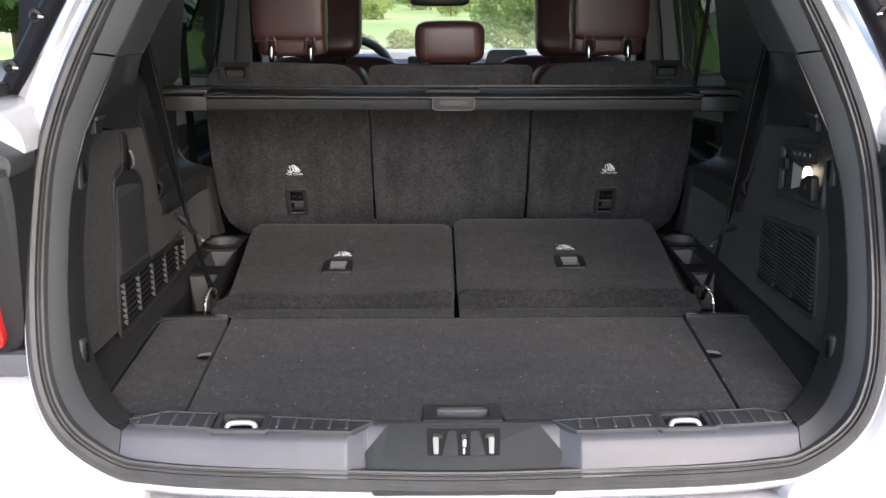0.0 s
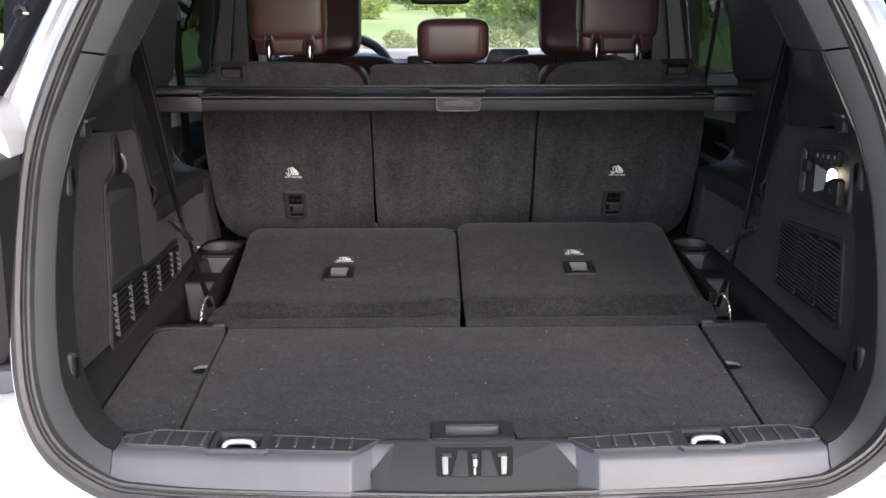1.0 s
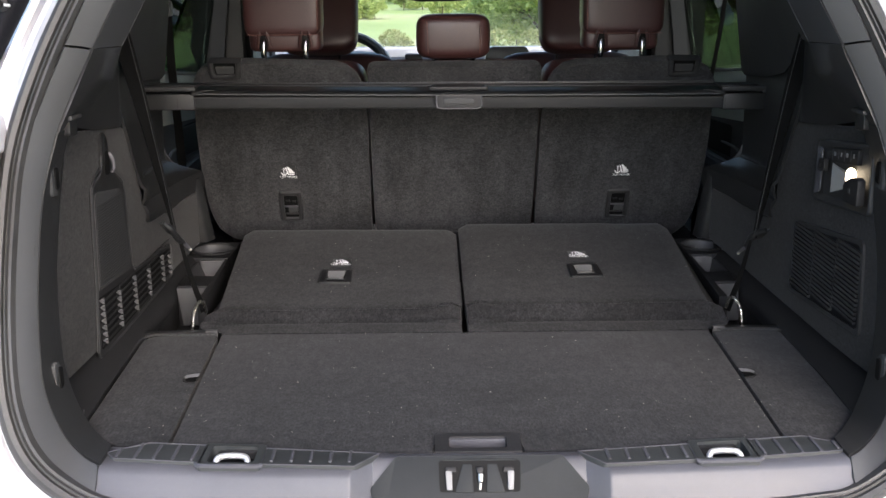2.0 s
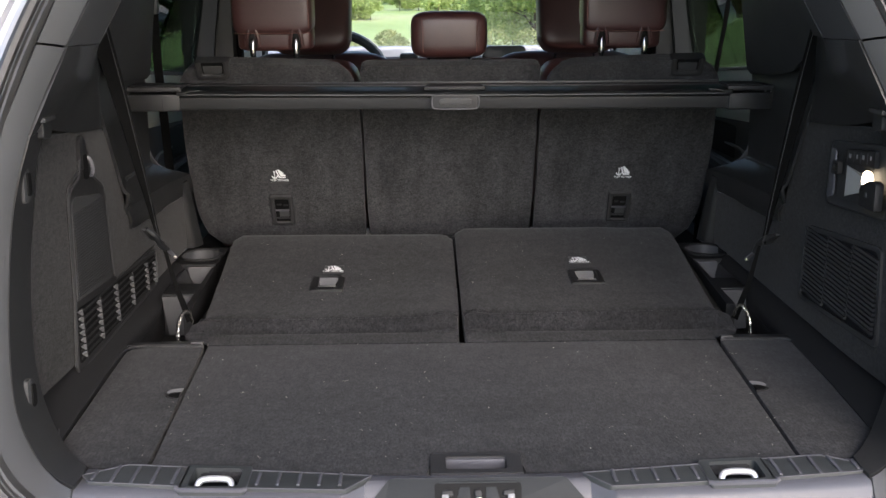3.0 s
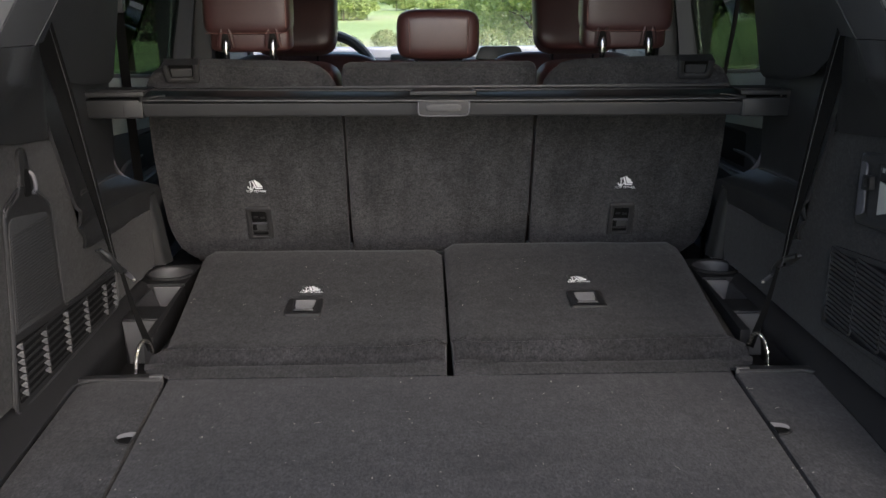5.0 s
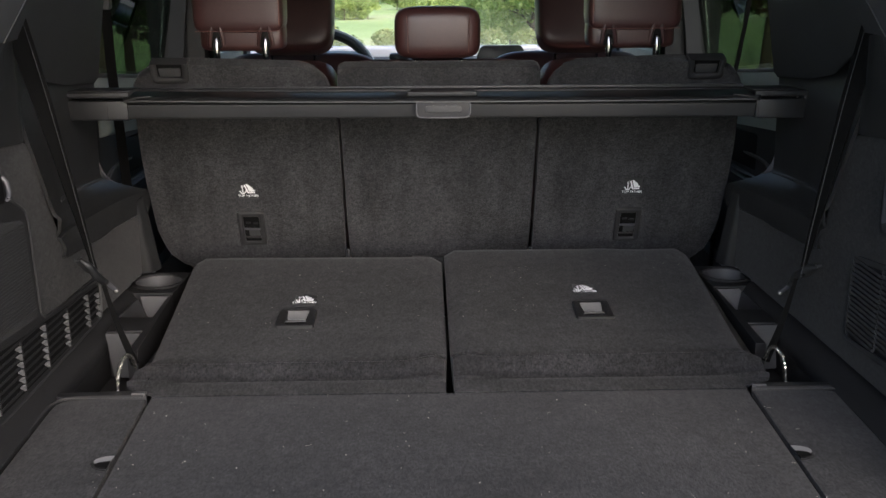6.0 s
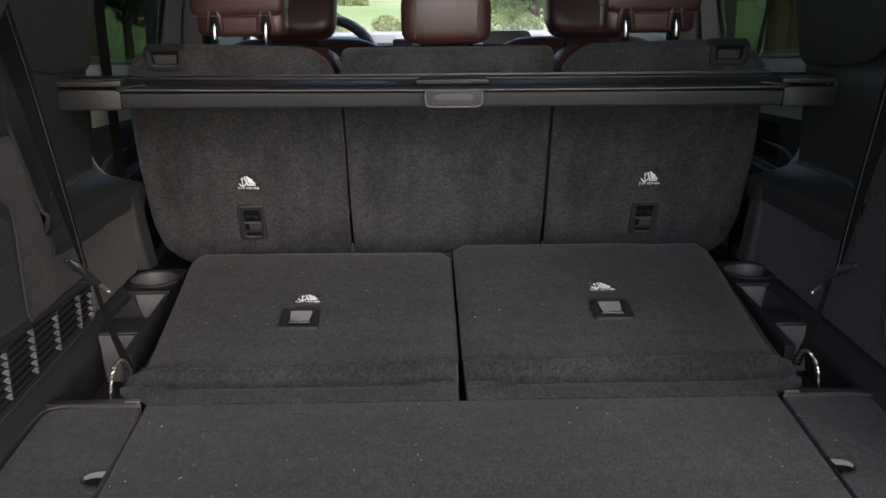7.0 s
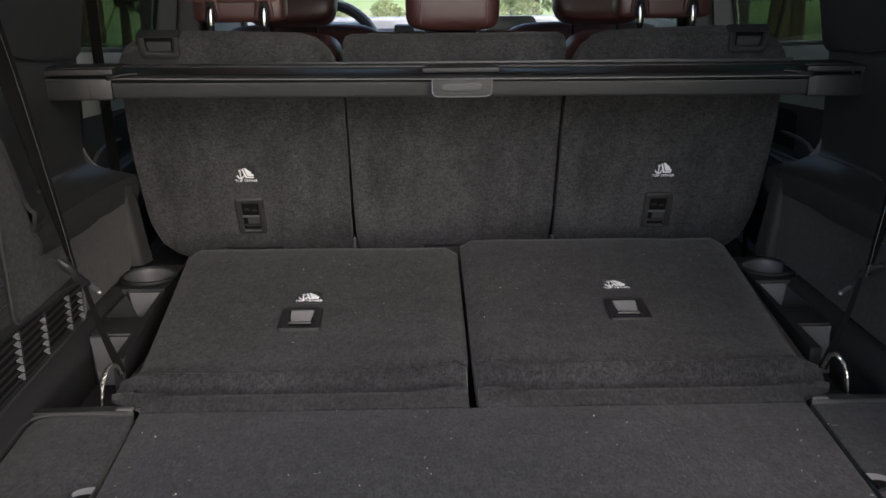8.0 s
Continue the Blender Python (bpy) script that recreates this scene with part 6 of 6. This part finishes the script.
        part("cap_seam", box(B(), (min(s * g, s * (g + 0.0008)), 0.9052, z(s * g) - 0.0225), (max(s * g, s * (g + 0.0008)), 0.909, z(s * g) + 0.0080)), SHADE_BLACK, e)
        # black block fills the slot with painted shade
        part("slot_back", block((c, 0.930, 0.0086), (b - 0.006, 0.988, 0.0130), 0.001), SHADE_BLACK, e)
        part("outer_wall", block((b - 0.0085, 0.9068, 0.0070), (b - 0.0004, 0.986, 0.0150), 0.001), PLASTIC, e)
        part("cap_plate", block((c - 0.004, 0.9055, 0.0130), (b, 0.988, 0.0222), 0.0022), QUARTER, e)
        part("plate_step", block((a - 0.006, 0.914, 0.0223), (b - 0.018, 0.972, 0.0248), 0.001), PLASTIC_DARK, e)
        part("slot_pin", tube(B(), [(s * (b - 0.015), 0.9185, z(s * 0.58) + 0.0086), (s * (b - 0.015), 0.9185, z(s * 0.58) + 0.0132)], 0.0024, 8), PLASTIC_GREY, e)
        # stop at the end of the edge bar, sitting in the slot
        part("bar_end", prism(B(), rounded([(s * 0.493, 0.906), (s * 0.528, 0.897), (s * 0.534, 0.900), (s * 0.534, 0.925), (s * 0.500, 0.925)], 0.003, 3), "z", z(s * 0.5) + 0.0062, z(s * 0.5) + 0.0150, 0.0015), GLOSS, e)
        part("bar_tongue", tube(B(), curve([(s * 0.486, 0.900, z(s * 0.5) + 0.0165), (s * 0.505, 0.897, z(s * 0.5) + 0.0150), (s * 0.526, 0.8965, z(s * 0.5) + 0.0105)], 5), [0.0010] * 4 + [0.0018] * 4 + [0.0026] * 3, 6, 0.6), GLOSS, e)


build_cover()


def build_third_belt(s):
    ob = thing("seat_belt", (s * 0.5, 0.6, 0.80), "black third-row seat belt hooked to the side", "seat belt", "third-row seat belts")
    A, tip = (Vector((-0.519, 0.617, 0.976)), Vector((-0.491, 0.664, 0.917))) if s < 0 else (Vector((0.517, 0.596, 0.960)), Vector((0.495, 0.646, 0.910)))
    d = (tip - A).normalized()
    top, slot = Vector((s * 0.552, 0.545, 1.33)), A + d * 0.022 + Vector((-s * 0.002, -0.004, 0.004))
    pts = [top, top.lerp(slot, 0.3) + Vector((-s * 0.001, 0.004, 0)), top.lerp(slot, 0.62) + Vector((0, 0.005, 0)), top.lerp(slot, 0.86) + Vector((0, 0.003, 0)), slot]
    sides = [(-0.9 * s, 0.43, 0.0), (-0.85 * s, 0.5, 0.0), (-0.6 * s, 0.8, 0.0), (-0.4 * s, 0.9, 0.0), (-0.3 * s, 0.95, 0.0)]
    part("webbing", strap(B(), [tuple(p) for p in curve(pts, 4)], [0.030 - 0.020 * min(1.0, k / 14) for k in range(17)], 0.0022, [sides[min(4, (k + 2) // 4)] for k in range(17)]), WEBBING, ob)
    edge = [tuple(p + Vector((-s * (0.0125 - 0.010 * min(1.0, k / 14)), -0.004, 0))) for k, p in enumerate(curve(pts, 4))]
    part("webbing_hem", tube(B(), edge, 0.0005, 5), PLASTIC_GREY, ob, "thin grey line along the belt hem")
    low = Vector((s * 0.480, 0.672, 0.800)) if s < 0 else Vector((s * 0.484, 0.650, 0.800))
    low_pts = curve([slot + d * 0.012, (slot + d * 0.012).lerp(low, 0.5) + Vector((s * 0.003, 0, 0)), low], 5)
    part("lower_webbing", strap(B(), low_pts, [0.005 + 0.007 * k / 10 for k in range(11)], 0.0022, (-s * 0.9, 0.45, 0)), WEBBING, ob)
    # tongue: upper plate, moulded grip bent over the webbing, flat steel blade
    across = Vector((s * 0.85, -0.3, 0.25)).normalized()
    up = d.cross(across).normalized()
    m = Matrix(((across.x, d.x, up.x, A.x), (across.y, d.y, up.y, A.y), (across.z, d.z, up.z, A.z), (0, 0, 0, 1)))
    plate = prism(B(), rounded([(-0.004, -0.010), (0.011, -0.008), (0.012, 0.022), (-0.002, 0.026)], 0.003, 3), "z", -0.0035, 0.0015, 0.001)
    plate.transform(m)
    part("tongue_plate", plate, QUARTER, ob, "dark satin tongue plate")
    grip = curve([A - d * 0.010 + across * 0.002, A + d * 0.006 - up * 0.004 - across * 0.005, A + d * 0.026 - up * 0.006 - across * 0.002, A + d * 0.042 - up * 0.003, A + d * 0.050], 5)
    part("tongue_grip", tube(B(), grip, [0.0042] * 3 + [0.0056] * 6 + [0.0062] * 7 + [0.0050] * 5, 10, 0.8), GLOSS, ob, "rounded black tongue grip")
    blade = prism(B(), rounded([(-0.0055, 0.044), (0.0055, 0.044), (0.0045, 0.074), (-0.0045, 0.074)], 0.003, 3), "z", -0.001, 0.001, 0.0004)
    blade.transform(m)
    part("tongue_blade", blade, PLASTIC_SILL, ob, "dark steel blade")
    part("tongue_tip", cushion(B(), A + d * 0.0735, (0.006, 0.006, 0.006), 0.8, 10), STEEL, ob, "bright steel tip")
    # twisted steel cable that anchors the belt beside the seat
    side = 1.0 if s < 0 else 1.02
    loop = curve([(s * 0.4815 * side, 0.588, 0.792), (s * 0.4785 * side, 0.589, 0.818), (s * 0.4740 * side, 0.592, 0.834), (s * 0.4690 * side, 0.600, 0.841), (s * 0.4650 * side, 0.612, 0.835), (s * 0.4630 * side, 0.622, 0.815)], 7)
    for k in range(3):
        strand = []
        for i, p in enumerate(loop):
            t = (loop[min(i + 1, len(loop) - 1)] - loop[max(i - 1, 0)]).normalized()
            u = t.orthogonal() if abs(t.y) > 0.99 else Vector((0, 1, 0)) - t * t.y
            u = u.normalized()
            a = 2 * math.pi * k / 3 + i * 0.75
            strand.append(p + u * 0.0014 * math.cos(a) + t.cross(u) * 0.0014 * math.sin(a))
        part("cable_strand", tube(B(), strand, 0.0020, 6), BRASS, ob, "twisted bright steel cable")


build_third_belt(-1)
build_third_belt(1)


def build_door_belt(s):
    ob = thing("seat_belt", (s * 0.62, 1.3, 0.95), "dark second-row seat belt hanging beside the seat", "seat belt", "second-row seat belts")
    if s < 0:
        pts = [(-0.652, 1.228, 1.335), (-0.657, 1.240, 1.30), (-0.660, 1.252, 1.20), (-0.660, 1.268, 1.08), (-0.660, 1.282, 0.95), (-0.655, 1.29, 0.70)]
        part("webbing", strap(B(), pts, 0.019, 0.002, (1.0, 0.4, 0)), WEBBING, ob)
        part("guide", prism(B(), rounded([(1.222, 1.318), (1.245, 1.322), (1.242, 1.348), (1.230, 1.355), (1.224, 1.340)], 0.005, 3), "x", -0.664, -0.644, 0.003), PLASTIC_GREY, ob, "grey belt guide")
    else:
        pts = [(0.645, 1.30, 1.45), (0.640, 1.33, 1.28), (0.632, 1.36, 1.15), (0.622, 1.38, 0.97), (0.62, 1.39, 0.70)]
        part("webbing", strap(B(), pts, 0.040, 0.002, (0.55, 1.0, 0)), WEBBING, ob)


build_door_belt(-1)
build_door_belt(1)


def build_dashboard():
    ob = thing("dashboard", (0, 2.95, 0.70), "black dashboard with centre screen below the windscreen", "dashboard")
    bm = loft(B(), [[(x, 2.70, 0.72), (x, 2.66, 0.95), (x, 2.72, 1.06 + h), (x, 2.85, 1.085 + h), (x, 3.30, 1.085), (x, 3.39, 1.09), (x, 3.39, 0.72)] for x, h in ((-0.73, 0.0), (-0.5, 0.015), (-0.2, 0.012), (0.0, 0.0), (0.73, 0.0))])
    part("dash_body", bm, PLASTIC_DARK, ob)
    part("dash_stand", box(B(), (-0.7, 2.72, 0.70), (0.7, 3.38, 0.721)), PLASTIC_DARK, ob)
    bm = prism(B(), rounded([(0.145, 1.10), (0.170, 1.168), (0.315, 1.168), (0.335, 1.10)], [0.01, 0.015, 0.015, 0.01], 4), "y", 2.72, 2.76, 0.004)
    part("screen", bm, GLOSS, ob, "dark centre screen")
    part("instrument_hood", cushion(B(), (-0.40, 2.75, 1.10), (0.36, 0.22, 0.10), 0.5, 14), PLASTIC_DARK, ob)
    part("speaker_pod", box(B(), (-0.16, 2.84, 1.08), (-0.09, 2.90, 1.135), 0.01), PLASTIC_DARK, ob)
    wheel = thing("steering_wheel", (-0.37, 2.62, 1.06), "black leather steering wheel with silver insert", "steering wheel")
    tl = Matrix.Translation((-0.385, 2.60, 1.045)) @ Matrix.Rotation(radians(68), 4, "X")
    bm = B()
    rings = []
    for k in range(40):
        a = 2 * math.pi * k / 40
        c, u = Vector((0.183 * math.cos(a), 0.183 * math.sin(a), 0)), Vector((math.cos(a), math.sin(a), 0))
        rings.append([tl @ (c + u * 0.016 * math.cos(b) + Vector((0, 0, 0.019 * math.sin(b)))) for b in (2 * math.pi * j / 10 for j in range(10))])
    part("rim", loft(bm, rings, False, True), PLASTIC, wheel)
    bm = B()
    rings = []
    for k in range(40):
        a = 2 * math.pi * k / 40
        c, u = Vector((0.196 * math.cos(a), 0.196 * math.sin(a), 0.008)), Vector((math.cos(a), math.sin(a), 0))
        rings.append([tl @ (c + u * 0.006 * math.cos(b) + Vector((0, 0, 0.008 * math.sin(b)))) for b in (2 * math.pi * j / 6 for j in range(6))])
    part("rim_insert", loft(bm, rings, False, True), ALU, wheel, "silver rim insert")
    bm = cushion(B(), (0, 0, -0.01), (0.17, 0.13, 0.05), 0.6, 12)
    bm.transform(tl)
    part("hub", bm, PLASTIC_DARK, wheel)
    for a in (0, math.pi, 1.5 * math.pi):
        bm = tube(B(), [(0.06 * math.cos(a), 0.06 * math.sin(a), 0), (0.175 * math.cos(a), 0.175 * math.sin(a), 0)], 0.018, 8, 0.4)
        bm.transform(tl)
        part("spoke", bm, PLASTIC_DARK, wheel)
    part("column", tube(B(), [tl @ Vector((0, 0, -0.02)), (-0.385, 2.80, 0.97)], 0.04, 10), PLASTIC_DARK, wheel)
    mir = thing("rear_view_mirror", (-0.02, 2.75, 1.45), "black interior rear-view mirror hanging from the windscreen", "mirror")
    part("mirror_body", cushion(B(), (-0.027, 2.72, 1.372), (0.235, 0.035, 0.07), 0.4, 14), GLOSS, mir)
    part("mirror_stem", tube(B(), [(-0.027, 2.735, 1.40), (-0.027, 2.72, 1.50), (-0.027, 2.75, 1.505)], 0.01, 8), PLASTIC_DARK, mir)


build_dashboard()


def build_lint():
    """Crumbs and short fibres lying on the felt."""
    rng = random.Random(5)
    bm = B()
    for k in range(300):
        x, y = rng.uniform(-0.45, 0.45), rng.uniform(0.14, 1.04)
        if 0.545 < y < 0.665 or abs(x) < 0.02 or abs(x) > 0.40 and y < 0.16:
            continue
        if y < 0.56:
            z = FLOOR + 0.0004
        else:
            z = 0.8185 + (y - 0.70) * 0.09 + (0.006 if x > 0 else 0) + 0.0006
        if abs(x) < 0.06 and y < 0.16:
            continue
        if k % 5 == 0:
            a, l = rng.uniform(0, 6.3), rng.uniform(0.001, 0.005)
            b = a + rng.uniform(-1.2, 1.2)
            p = [(x, y, z), (x + l * math.cos(a), y + l * math.sin(a), z + 0.0006), (x + l * (math.cos(a) + math.cos(b)), y + l * (math.sin(a) + math.sin(b)), z)]
            tube(bm, p, 0.00014, 4)
        else:
            r = rng.uniform(0.0002, 0.0008) * rng.uniform(0.4, 1)
            box(bm, (x - r, y - r * 0.8, z - 0.0006), (x + r, y + r, z + r * 0.7))
    return solo("lint", bm, LINT, "scattered pale lint and crumbs on the felt", "lint", "stuff")


LINT = surface("pale lint", (0.3, 0.28, 0.25), 0.9, vary=0.3, grain=200, patch=40)
build_lint()
